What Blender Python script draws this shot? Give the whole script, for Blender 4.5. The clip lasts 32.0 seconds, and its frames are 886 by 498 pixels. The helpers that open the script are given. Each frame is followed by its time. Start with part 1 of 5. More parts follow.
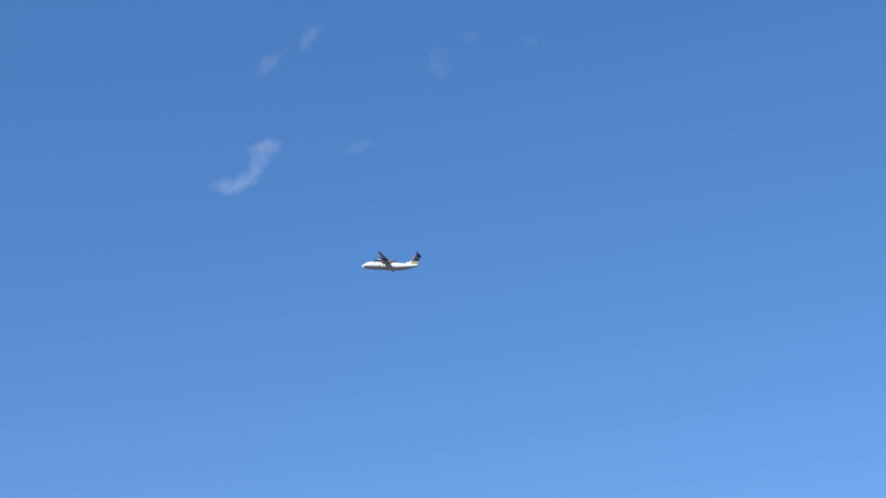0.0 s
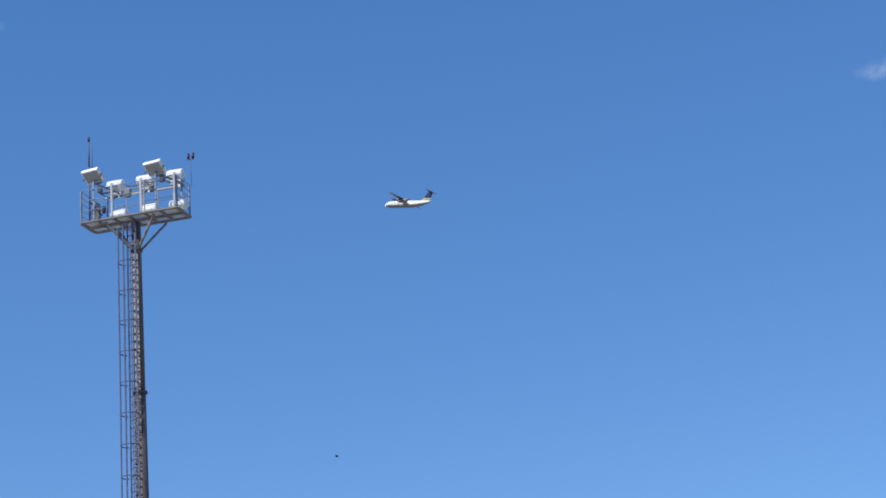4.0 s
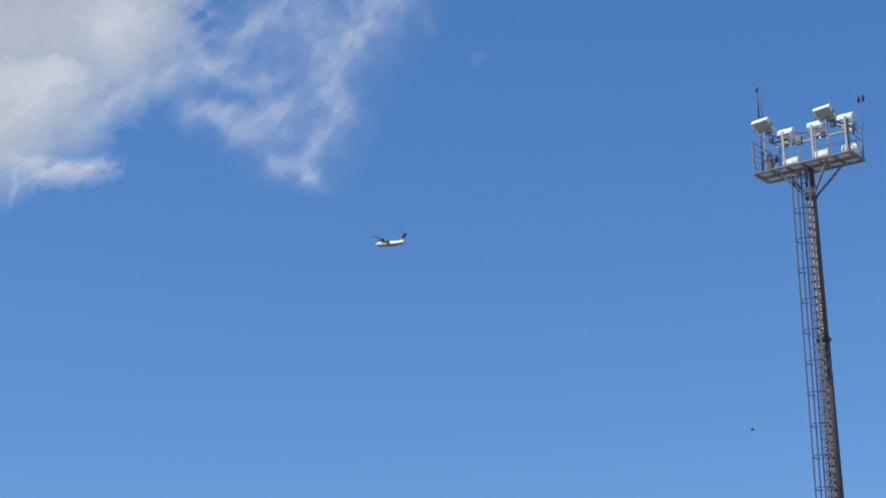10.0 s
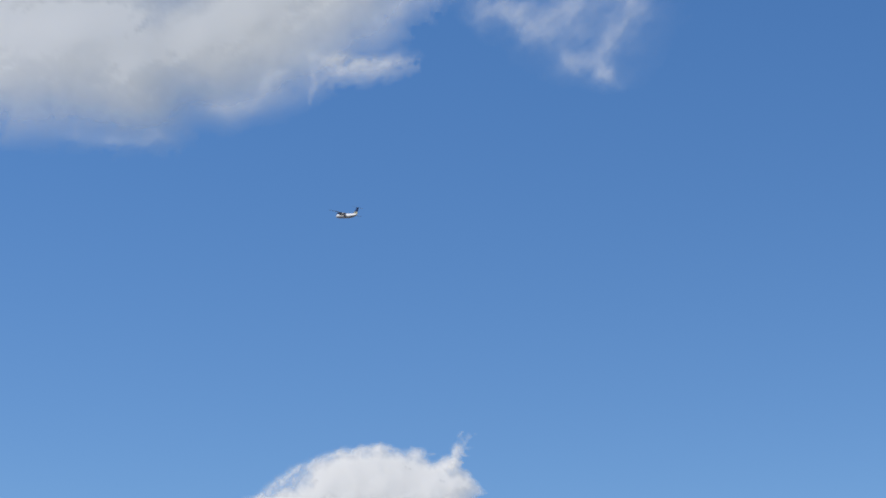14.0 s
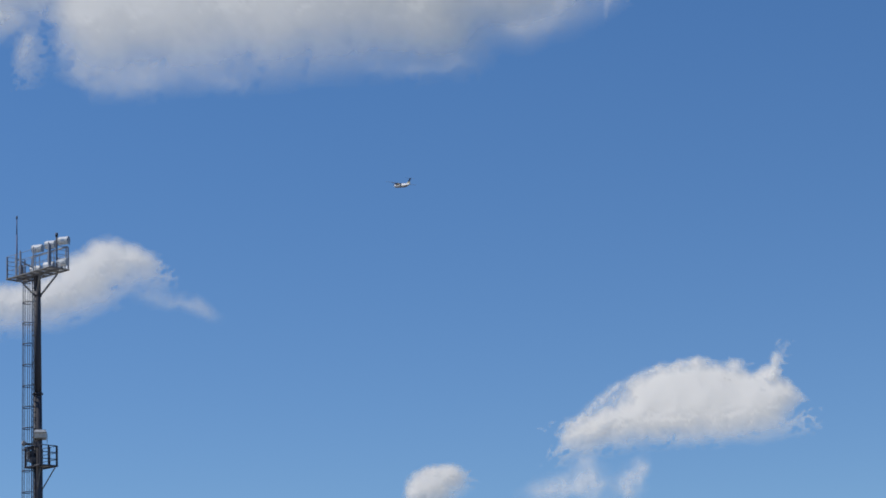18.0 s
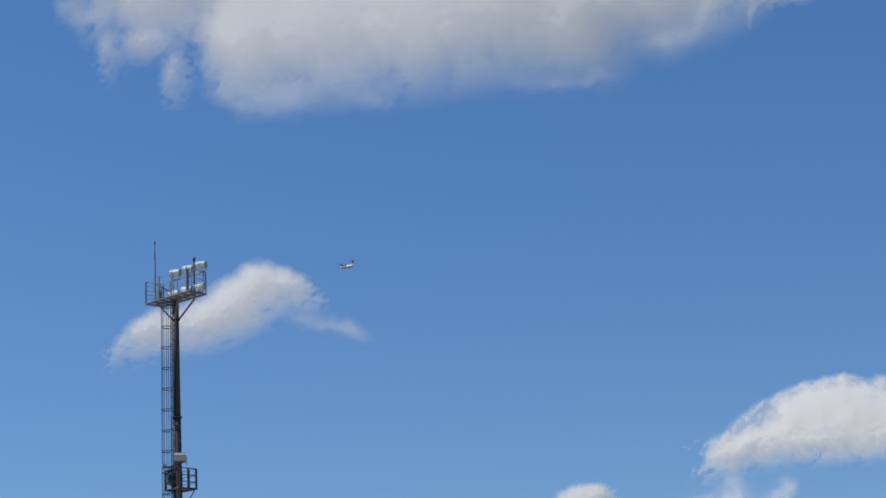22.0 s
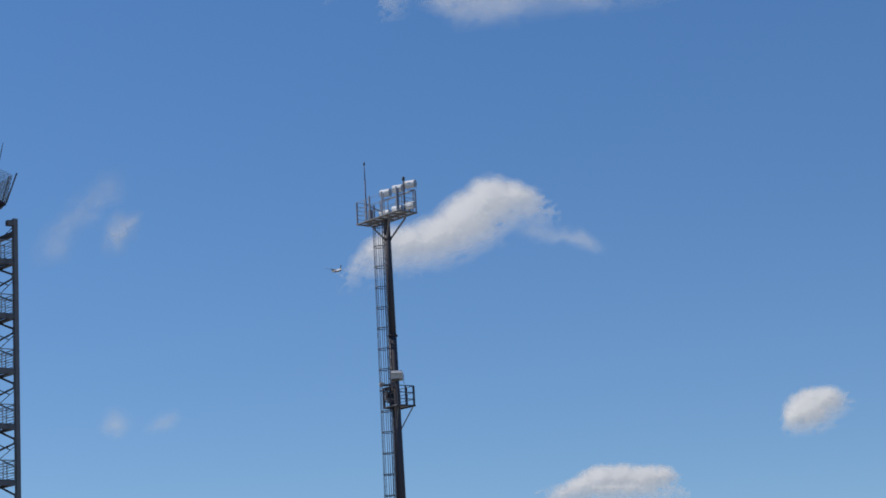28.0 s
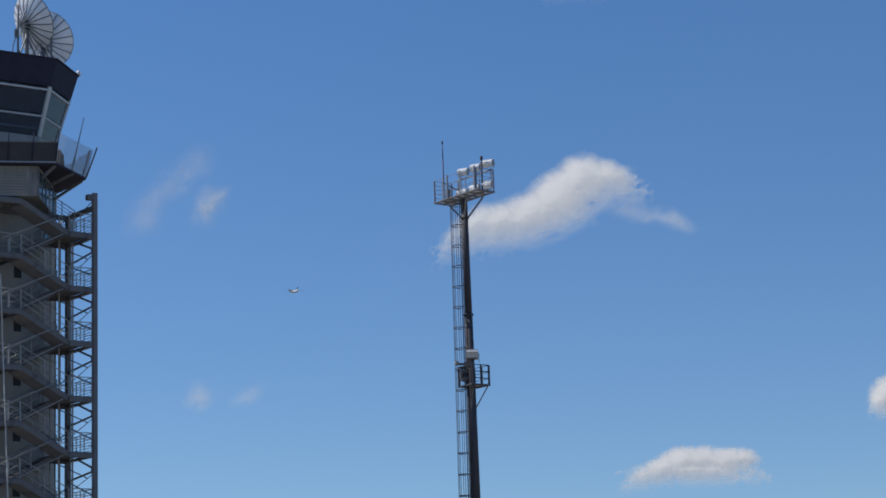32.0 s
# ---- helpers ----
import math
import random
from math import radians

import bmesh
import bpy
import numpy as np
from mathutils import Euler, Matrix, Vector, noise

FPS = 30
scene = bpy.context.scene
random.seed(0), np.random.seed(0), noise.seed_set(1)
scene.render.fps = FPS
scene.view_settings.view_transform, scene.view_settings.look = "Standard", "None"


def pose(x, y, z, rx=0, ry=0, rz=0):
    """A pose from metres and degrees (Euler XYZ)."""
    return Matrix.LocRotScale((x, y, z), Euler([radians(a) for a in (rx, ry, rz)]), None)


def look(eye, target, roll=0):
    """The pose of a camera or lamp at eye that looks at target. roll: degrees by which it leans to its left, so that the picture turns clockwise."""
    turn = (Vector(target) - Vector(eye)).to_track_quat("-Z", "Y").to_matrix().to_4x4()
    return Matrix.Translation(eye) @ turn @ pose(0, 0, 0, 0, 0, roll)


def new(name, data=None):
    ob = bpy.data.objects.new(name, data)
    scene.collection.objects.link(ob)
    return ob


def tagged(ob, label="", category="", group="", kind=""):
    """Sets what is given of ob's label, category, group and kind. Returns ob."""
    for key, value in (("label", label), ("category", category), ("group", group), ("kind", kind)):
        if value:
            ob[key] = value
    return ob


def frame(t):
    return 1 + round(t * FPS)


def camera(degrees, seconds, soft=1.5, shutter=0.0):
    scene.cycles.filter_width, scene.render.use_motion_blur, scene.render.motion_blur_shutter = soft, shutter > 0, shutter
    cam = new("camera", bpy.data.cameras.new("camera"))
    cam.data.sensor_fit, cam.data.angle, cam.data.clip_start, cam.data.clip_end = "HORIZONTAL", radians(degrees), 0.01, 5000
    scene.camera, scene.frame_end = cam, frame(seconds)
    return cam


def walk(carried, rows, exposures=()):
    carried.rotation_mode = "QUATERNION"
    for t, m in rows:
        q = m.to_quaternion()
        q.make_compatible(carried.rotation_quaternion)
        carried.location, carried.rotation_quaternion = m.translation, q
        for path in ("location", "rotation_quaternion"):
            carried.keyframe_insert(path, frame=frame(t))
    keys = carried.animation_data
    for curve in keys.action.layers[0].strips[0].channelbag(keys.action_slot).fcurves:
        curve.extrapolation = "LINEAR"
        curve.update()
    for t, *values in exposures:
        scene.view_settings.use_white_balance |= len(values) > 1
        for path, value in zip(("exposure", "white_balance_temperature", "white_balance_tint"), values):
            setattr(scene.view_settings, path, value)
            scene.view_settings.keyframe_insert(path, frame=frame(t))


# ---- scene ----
# ---------------------------------------------------------------- camera
EYE = (0.0, 0.0, 1.7)


def aim(az, el, lean):
    """Camera pose at the eye: azimuth clockwise from +y, elevation and lean in degrees."""
    return pose(*EYE) @ pose(0, 0, 0, 0, 0, -az) @ pose(0, 0, 0, 90 + el) @ pose(0, 0, 0, 0, 0, lean)


def bearing(az, el, d):
    """The point at distance d from the eye in that direction."""
    a, e = radians(az), radians(el)
    return Vector(EYE) + d * Vector((math.sin(a) * math.cos(e), math.cos(a) * math.cos(e), math.sin(e)))


cam = camera(23.17, 32.0, soft=1.75)
walk(cam, [
    (0.0, aim(54.351, 19.558, -3.550)),
    (0.5, aim(53.336, 20.002, -3.550)),
    (1.0, aim(52.311, 20.351, -3.550)),
    (1.5, aim(51.022, 19.509, -3.550)),
    (2.0, aim(46.856, 18.575, -3.550)),
    (2.5, aim(43.650, 17.284, -3.550)),
    (4.5, aim(33.911, 18.501, -3.893)),
    (5.0, aim(31.803, 18.487, -3.642)),
    (5.5, aim(29.968, 18.361, -3.465)),
    (6.0, aim(28.019, 18.088, -3.659)),
    (6.5, aim(25.871, 18.070, -3.459)),
    (7.0, aim(24.395, 17.993, -3.084)),
    (7.5, aim(22.819, 17.765, -2.767)),
    (8.0, aim(21.331, 17.164, -2.588)),
    (8.5, aim(20.190, 18.822, -2.093)),
    (9.0, aim(19.317, 17.916, -2.131)),
    (9.5, aim(18.466, 17.689, -1.952)),
    (10.0, aim(17.484, 17.648, -1.737)),
    (10.5, aim(16.620, 17.042, -1.639)),
    (11.0, aim(15.584, 16.346, -1.563)),
    (11.5, aim(14.639, 15.981, -1.476)),
    (12.0, aim(13.615, 16.021, -1.459)),
    (12.5, aim(12.517, 15.394, -1.250)),
    (13.0, aim(11.911, 15.172, -0.928)),
    (13.5, aim(10.947, 15.252, -0.672)),
    (14.0, aim(9.544, 15.077, -0.433)),
    (14.5, aim(8.478, 15.003, -0.125)),
    (15.0, aim(6.723, 14.728, 0.123)),
    (15.5, aim(5.211, 13.737, 0.425)),
    (17.5, aim(0.972, 13.255, -2.786)),
    (18.0, aim(1.323, 13.187, -2.559)),
    (18.5, aim(2.174, 14.541, -2.913)),
    (19.0, aim(1.539, 14.581, -3.110)),
    (19.5, aim(-0.972, 13.612, -2.938)),
    (20.0, aim(-0.803, 13.245, -2.969)),
    (20.5, aim(-1.286, 12.720, -2.806)),
    (21.0, aim(-1.486, 12.635, -2.546)),
    (21.5, aim(-1.679, 14.283, -2.228)),
    (22.0, aim(-2.314, 13.900, -2.340)),
    (22.5, aim(-2.396, 13.532, -2.259)),
    (23.0, aim(-4.073, 13.201, -2.221)),
    (23.5, aim(-4.596, 13.092, -2.195)),
    (24.0, aim(-4.824, 12.647, -2.664)),
    (24.5, aim(-5.228, 12.985, -2.620)),
    (26.5, aim(-5.863, 12.394, -3.243)),
    (27.0, aim(-7.016, 12.074, -3.320)),
    (27.5, aim(-7.676, 11.866, -3.292)),
    (28.0, aim(-8.112, 11.883, -3.093)),
    (28.5, aim(-8.464, 11.913, -3.113)),
    (29.0, aim(-8.572, 12.031, -3.051)),
    (29.5, aim(-8.393, 11.828, -2.777)),
    (30.0, aim(-8.359, 11.668, -2.623)),
    (30.5, aim(-8.570, 11.658, -2.512)),
    (31.0, aim(-8.681, 11.711, -2.354)),
    (31.5, aim(-9.267, 11.531, -2.271)),
    (32.0, aim(-10.216, 11.423, -1.914))
], exposures=[(0.0, 0.17, 6450, 10), (6.0, 0.15, 6480, 10), (10.0, 0.05, 6500, 10), (15.0, -0.18, 6550, 10), (18.0, -0.31, 6560, 10),
              (24.0, -0.31, 6580, 10), (32.0, -0.31, 6640, 10)])

# ---------------------------------------------------------------- sky and sun
SUN_AZ, SUN_EL = -88.0, 48.0
world = bpy.data.worlds.new("sky")
scene.world = world
world.use_nodes = True
wn, wl = world.node_tree.nodes, world.node_tree.links
wn.clear()
sky = wn.new("ShaderNodeTexSky")
sky.sky_type = "NISHITA"
sky.sun_disc = False
sky.sun_elevation, sky.sun_rotation = radians(SUN_EL), radians(SUN_AZ)
sky.altitude, sky.air_density, sky.dust_density, sky.ozone_density = 1600, 0.85, 0.25, 2.4
tone = wn.new("ShaderNodeMix")
tone.data_type, tone.blend_type = "RGBA", "MULTIPLY"
tone.inputs[0].default_value = 1.0
# the air is hazier and greyer towards the horizon
way, split, climb, haze = wn.new("ShaderNodeTexCoord"), wn.new("ShaderNodeSeparateXYZ"), wn.new("ShaderNodeMapRange"), wn.new("ShaderNodeMix")
climb.inputs["From Min"].default_value, climb.inputs["From Max"].default_value = 0.08, 0.45
haze.data_type = "RGBA"
haze.inputs[6].default_value, haze.inputs[7].default_value = (0.605, 0.75, 0.875, 1), (0.546, 0.905, 1.185, 1)
wl.new(way.outputs["Generated"], split.inputs[0])
wl.new(split.outputs[2], climb.inputs[0])
wl.new(climb.outputs[0], haze.inputs[0])
wl.new(haze.outputs[2], tone.inputs[7])
bg = wn.new("ShaderNodeBackground")
bg.inputs[1].default_value = 0.142
wo = wn.new("ShaderNodeOutputWorld")
wl.new(sky.outputs[0], tone.inputs[6])
wl.new(tone.outputs[2], bg.inputs[0])
wl.new(bg.outputs[0], wo.inputs[0])

sun = new("sun", bpy.data.lights.new("sun", "SUN"))
sun.data.energy, sun.data.angle, sun.data.color = 4.1, radians(0.53), (1.0, 0.95, 0.88)
sun.matrix_world = look(bearing(SUN_AZ, SUN_EL, 500), EYE)


# ---------------------------------------------------------------- materials
def material(name, base, rough=0.6, metal=0.0, vary=0.25, scale=3.0, bump=0.15, spec=0.5, coat=0.0, stretch=(1, 1, 1), dirt=None):
    """A weathered surface: coarse stains and fine grain on a base colour, with fine relief."""
    m = bpy.data.materials.new(name)
    m.use_nodes = True
    n, l = m.node_tree.nodes, m.node_tree.links
    b = n["Principled BSDF"]
    co = n.new("ShaderNodeTexCoord")
    mp = n.new("ShaderNodeMapping")
    mp.inputs["Scale"].default_value = stretch
    l.new(co.outputs["Object"], mp.inputs[0])
    coarse, fine = n.new("ShaderNodeTexNoise"), n.new("ShaderNodeTexNoise")
    coarse.inputs["Scale"].default_value, fine.inputs["Scale"].default_value = scale, scale * 9
    coarse.inputs["Detail"].default_value, fine.inputs["Detail"].default_value = 5, 3
    l.new(mp.outputs[0], coarse.inputs["Vector"])
    l.new(mp.outputs[0], fine.inputs["Vector"])
    info = n.new("ShaderNodeObjectInfo")
    add = n.new("ShaderNodeMath")
    add.operation = "MULTIPLY_ADD"
    l.new(fine.outputs[0], add.inputs[0])
    add.inputs[1].default_value = 0.35
    l.new(coarse.outputs[0], add.inputs[2])
    add2 = n.new("ShaderNodeMath")
    add2.operation = "MULTIPLY_ADD"
    l.new(info.outputs["Random"], add2.inputs[0])
    add2.inputs[1].default_value = 0.18
    l.new(add.outputs[0], add2.inputs[2])
    ramp = n.new("ShaderNodeValToRGB")
    d = dirt or tuple(c * (1 - 1.6 * vary) for c in base)
    hi = tuple(min(1, c * (1 + 0.5 * vary)) for c in base)
    ramp.color_ramp.elements[0].position, ramp.color_ramp.elements[0].color = 0.42, (*d, 1)
    ramp.color_ramp.elements[1].position, ramp.color_ramp.elements[1].color = 1.0, (*hi, 1)
    mid = ramp.color_ramp.elements.new(0.66)
    mid.color = (*base, 1)
    l.new(add2.outputs[0], ramp.inputs[0])
    l.new(ramp.outputs[0], b.inputs["Base Color"])
    rr = n.new("ShaderNodeMapRange")
    rr.inputs["To Min"].default_value, rr.inputs["To Max"].default_value = max(0.03, rough - 0.12), min(1, rough + 0.15)
    l.new(coarse.outputs[0], rr.inputs[0])
    l.new(rr.outputs[0], b.inputs["Roughness"])
    b.inputs["Metallic"].default_value = metal
    b.inputs["Specular IOR Level"].default_value = spec
    b.inputs["Coat Weight"].default_value = coat
    if bump:
        bp = n.new("ShaderNodeBump")
        bp.inputs["Strength"].default_value, bp.inputs["Distance"].default_value = bump, 0.01
        l.new(fine.outputs[0], bp.inputs["Height"])
        l.new(bp.outputs[0], b.inputs["Normal"])
    return m


GALV = material("galvanised_steel", (0.32, 0.335, 0.36), 0.55, 0.4, 0.4, 2.5, 0.2)
POLE = material("rusty_dark_steel", (0.105, 0.088, 0.098), 0.75, 0.2, 0.5, 3.0, 0.35, dirt=(0.04, 0.028, 0.03))
NAVYSTEEL = material("navy_painted_mast_steel", (0.055, 0.055, 0.068), 0.65, 0.2, 0.4, 3.0, 0.3, dirt=(0.03, 0.024, 0.022))
CAGE = material("faded_cage_steel", (0.09, 0.105, 0.185), 0.7, 0.1, 0.4, 3.0, 0.2)
RAIL = material("blue_grey_rail_steel", (0.21, 0.24, 0.30), 0.65, 0.2, 0.4, 3.0, 0.2)
RUNG = material("worn_rung_steel", (0.36, 0.33, 0.29), 0.6, 0.3, 0.45, 6.0, 0.3, dirt=(0.14, 0.10, 0.08))
RUSTPLATE = material("rusty_plate", (0.20, 0.18, 0.165), 0.75, 0.2, 0.6, 5.0, 0.35, dirt=(0.04, 0.032, 0.03))
DARKSTEEL = material("grey_painted_steel", (0.17, 0.175, 0.18), 0.55, 0.3, 0.4, 3.0, 0.2)
BEAM = material("rust_stained_beam", (0.20, 0.195, 0.195), 0.7, 0.2, 0.5, 2.0, 0.3, dirt=(0.06, 0.05, 0.045))
GRATE = material("pale_grating", (0.56, 0.55, 0.53), 0.6, 0.2, 0.35, 5.0, 0.3)
FLOOR = material("open_floor_grating", (0.62, 0.61, 0.59), 0.6, 0.0, 0.3, 5.0, 0.3)
WHITE = material("white_lamp_enamel", (0.80, 0.80, 0.78), 0.4, 0.0, 0.12, 3.0, 0.05)
LENS = material("floodlight_glass", (0.30, 0.31, 0.31), 0.2, 0.0, 0.2, 4.0, 0.02, 0.7)
RED = material("red_lamp_glass", (0.07, 0.015, 0.05), 0.25, 0.0, 0.2, 8.0, 0.0)
BLACK = material("black_rubber", (0.02, 0.02, 0.022), 0.6, 0.0, 0.2, 5.0, 0.1)
FUSELAGE = material("white_aircraft_paint", (0.80, 0.79, 0.77), 0.3, 0.0, 0.06, 0.8, 0.0, 0.5, 0.3)
NAVY = material("navy_aircraft_paint", (0.012, 0.02, 0.07), 0.3, 0.0, 0.15, 0.8, 0.0, 0.5, 0.3)
YELLOW = material("yellow_aircraft_paint", (0.60, 0.51, 0.22), 0.3, 0.0, 0.1, 0.8, 0.0, 0.5, 0.3)
WING = material("dark_wing_paint", (0.15, 0.155, 0.20), 0.45, 0.0, 0.15, 0.8, 0.0)
# this grey is darkened to carry the shade that the airliner flies in
BELLY = material("shaded_belly_grey", (0.20, 0.20, 0.215), 0.4, 0.0, 0.15, 0.8, 0.0)
TAN = material("tan_aircraft_paint", (0.16, 0.14, 0.12), 0.5, 0.0, 0.2, 0.8, 0.0)
CLAD = material("grey_tower_cladding", (0.285, 0.28, 0.265), 0.7, 0.0, 0.4, 0.7, 0.25, stretch=(1, 1, 0.25))
# near-black base puts the shade inside the cab into the colour
CABSHADE = material("cab_shade_black", (0.014, 0.016, 0.02), 0.9, 0.0, 0.2, 1.0, 0.05)
FASCIA = material("navy_fascia_panel", (0.040, 0.041, 0.066), 0.75, 0.0, 0.2, 1.2, 0.05, 0.12)
FRAME = material("pale_window_frame", (0.55, 0.56, 0.55), 0.5, 0.0, 0.2, 2.0, 0.08)
SILL = material("grey_sill_panel", (0.30, 0.295, 0.28), 0.6, 0.0, 0.3, 1.5, 0.1)
STAIR = material("dark_stair_steel", (0.155, 0.152, 0.158), 0.7, 0.0, 0.4, 1.5, 0.2, 0.3)
HANDRAIL = material("grey_handrail_steel", (0.36, 0.355, 0.34), 0.55, 0.2, 0.3, 3.0, 0.1)
PARAPET = material("grimy_parapet_panel", (0.055, 0.052, 0.055), 0.7, 0.0, 0.5, 1.8, 0.2, 0.3, dirt=(0.02, 0.02, 0.024))
BAYGLASS = material("teal_bay_glass", (0.05, 0.12, 0.13), 0.1, 0.0, 0.15, 0.8, 0.0, 0.9)
DISHMESH = material("perforated_dish_panel", (0.86, 0.86, 0.86), 0.5, 0.0, 0.2, 1.6, 0.1)
FEATHER = material("dark_feather", (0.025, 0.025, 0.028), 0.8, 0.0, 0.3, 12.0, 0.2)
APRON = material("airfield_ground", (0.24, 0.215, 0.17), 0.9, 0.0, 0.3, 0.02, 0.3, dirt=(0.15, 0.14, 0.08))


def glass_material():
    m = bpy.data.materials.new("tinted_tower_glass")
    m.use_nodes = True
    b = m.node_tree.nodes["Principled BSDF"]
    b.inputs["Base Color"].default_value = (0.10, 0.14, 0.19, 1)
    b.inputs["Specular IOR Level"].default_value = 0.3
    b.inputs["Roughness"].default_value = 0.04
    b.inputs["Transmission Weight"].default_value = 0.6
    b.inputs["IOR"].default_value = 1.3
    return m


GLASS = glass_material()


def perforate(m, share):
    """Lets part of the light pass, as fine holes do."""
    n, l = m.node_tree.nodes, m.node_tree.links
    out, b = n["Material Output"], n["Principled BSDF"]
    clear, mix = n.new("ShaderNodeBsdfTransparent"), n.new("ShaderNodeMixShader")
    mix.inputs[0].default_value = share
    l.new(b.outputs[0], mix.inputs[1])
    l.new(clear.outputs[0], mix.inputs[2])
    l.new(mix.outputs[0], out.inputs[0])


perforate(DISHMESH, 0.35)
perforate(FLOOR, 0.4)


def cloud_material(name, seed, scale):
    """Lit vapour: a white scattering surface, as dense as its body, faintly mottled."""
    m = bpy.data.materials.new(name)
    m.use_nodes = True
    n, l = m.node_tree.nodes, m.node_tree.links
    n.clear()
    out = n.new("ShaderNodeOutputMaterial")
    at = n.new("ShaderNodeAttribute")
    at.attribute_name = "body"
    co = n.new("ShaderNodeTexCoord")
    mp = n.new("ShaderNodeMapping")
    mp.inputs["Location"].default_value = (seed * 137.0, seed * 71.0, seed * 29.0)
    l.new(co.outputs["Object"], mp.inputs[0])
    fine = n.new("ShaderNodeTexNoise")
    fine.inputs["Scale"].default_value, fine.inputs["Detail"].default_value, fine.inputs["Roughness"].default_value = 3 * scale, 3, 0.5
    l.new(mp.outputs[0], fine.inputs["Vector"])
    # the mottling thins the rim and leaves the dense body whole
    bite = n.new("ShaderNodeMapRange")
    bite.inputs["From Min"].default_value, bite.inputs["From Max"].default_value = 0.3, 0.7
    bite.inputs["To Min"].default_value, bite.inputs["To Max"].default_value = 1.15, 0.92
    l.new(fine.outputs[0], bite.inputs[0])
    power = n.new("ShaderNodeMath")
    power.operation = "POWER"
    l.new(at.outputs["Fac"], power.inputs[0])
    l.new(bite.outputs[0], power.inputs[1])
    dif, tra, mix = n.new("ShaderNodeBsdfDiffuse"), n.new("ShaderNodeBsdfTranslucent"), n.new("ShaderNodeMixShader")
    for sh in (dif, tra):
        sh.inputs[0].default_value = (0.93, 0.905, 0.865, 1)
    mix.inputs[0].default_value = 0.3
    l.new(dif.outputs[0], mix.inputs[1])
    l.new(tra.outputs[0], mix.inputs[2])
    clear, fin = n.new("ShaderNodeBsdfTransparent"), n.new("ShaderNodeMixShader")
    l.new(power.outputs[0], fin.inputs[0])
    l.new(clear.outputs[0], fin.inputs[1])
    l.new(mix.outputs[0], fin.inputs[2])
    l.new(fin.outputs[0], out.inputs[0])
    return m


# ---------------------------------------------------------------- mesh helpers
def part(name, bm, mat, parent=None, label="", smooth=False):
    """Links a bmesh as one mesh object, under its thing or part."""
    me = bpy.data.meshes.new(name)
    bmesh.ops.recalc_face_normals(bm, faces=bm.faces)
    bm.to_mesh(me)
    bm.free()
    for f in me.polygons:
        f.use_smooth = smooth
    me.materials.append(mat)
    ob = new(name, me)
    if parent:
        ob.parent = parent
    if label:
        tagged(ob, label)
    return ob


def put_box(bm, size, at=(0, 0, 0), turn=None, bevel=0.0):
    m = Matrix.Translation(at) @ (turn or Matrix.Identity(4)) @ Matrix.Diagonal((*size, 1))
    made = bmesh.ops.create_cube(bm, size=1, matrix=m)["verts"]
    if bevel:
        edges = {e for v in made for e in v.link_edges}
        bmesh.ops.bevel(bm, geom=list(edges), offset=bevel, segments=2, affect="EDGES", profile=0.6)
    return bm


def slab(size, at=(0, 0, 0), turn=None, bevel=0.0):
    return put_box(bmesh.new(), size, at, turn, bevel)


def along(p0, p1):
    """A pose at p0 whose z axis points to p1, and the length."""
    p0, p1 = Vector(p0), Vector(p1)
    d = p1 - p0
    return Matrix.Translation(p0) @ d.to_track_quat("Z", "Y").to_matrix().to_4x4(), d.length


ROD_MESHES = {}


def rod(name, p0, p1, r, mat, parent, sides=6, r2=None, label=""):
    """A round bar from p0 to p1; bars of one size share a mesh."""
    m, length = along(p0, p1)
    key = (round(length, 2), r, r2, mat.name, sides)
    if key not in ROD_MESHES:
        bm = bmesh.new()
        bmesh.ops.create_cone(bm, cap_ends=True, segments=sides, radius1=r, radius2=r if r2 is None else r2, depth=length,
                              matrix=Matrix.Translation((0, 0, length / 2)))
        me = bpy.data.meshes.new(name)
        bm.to_mesh(me)
        bm.free()
        for f in me.polygons:
            f.use_smooth = len(f.vertices) == 4
        me.materials.append(mat)
        ROD_MESHES[key] = me
    ob = new(name, ROD_MESHES[key])
    ob.parent, ob.matrix_local = parent, m
    if label:
        tagged(ob, label)
    return ob


BAR_MESHES = {}


def bar(name, p0, p1, w, h, mat, parent, label="", bevel=0.0):
    """A rectangular bar from p0 to p1, w wide and h deep; alike bars share a mesh."""
    m, length = along(p0, p1)
    key = (round(length, 2), w, h, mat.name, bevel)
    if key not in BAR_MESHES:
        bm = slab((w, h, length), (0, 0, length / 2), None, bevel)
        me = bpy.data.meshes.new(name)
        bm.to_mesh(me)
        bm.free()
        me.materials.append(mat)
        BAR_MESHES[key] = me
    ob = new(name, BAR_MESHES[key])
    ob.parent, ob.matrix_local = parent, m
    if label:
        tagged(ob, label)
    return ob


def prism(points, z0, z1):
    """A solid over a plan polygon; points run anticlockwise."""
    bm = bmesh.new()
    lo, hi = [bm.verts.new((x, y, z0)) for x, y in points], [bm.verts.new((x, y, z1)) for x, y in points]
    bm.faces.new(lo[::-1]), bm.faces.new(hi)
    k = len(points)
    for i in range(k):
        bm.faces.new((lo[i], lo[(i + 1) % k], hi[(i + 1) % k], hi[i]))
    return bm


def loft(rings, cap=True):
    """A skin over rings of equal count."""
    bm = bmesh.new()
    vs = [[bm.verts.new(p) for p in ring] for ring in rings]
    k = len(rings[0])
    for a, b in zip(vs, vs[1:]):
        for i in range(k):
            bm.faces.new((a[i], a[(i + 1) % k], b[(i + 1) % k], b[i]))
    if cap:
        bm.faces.new(vs[0][::-1]), bm.faces.new(vs[-1])
    return bm


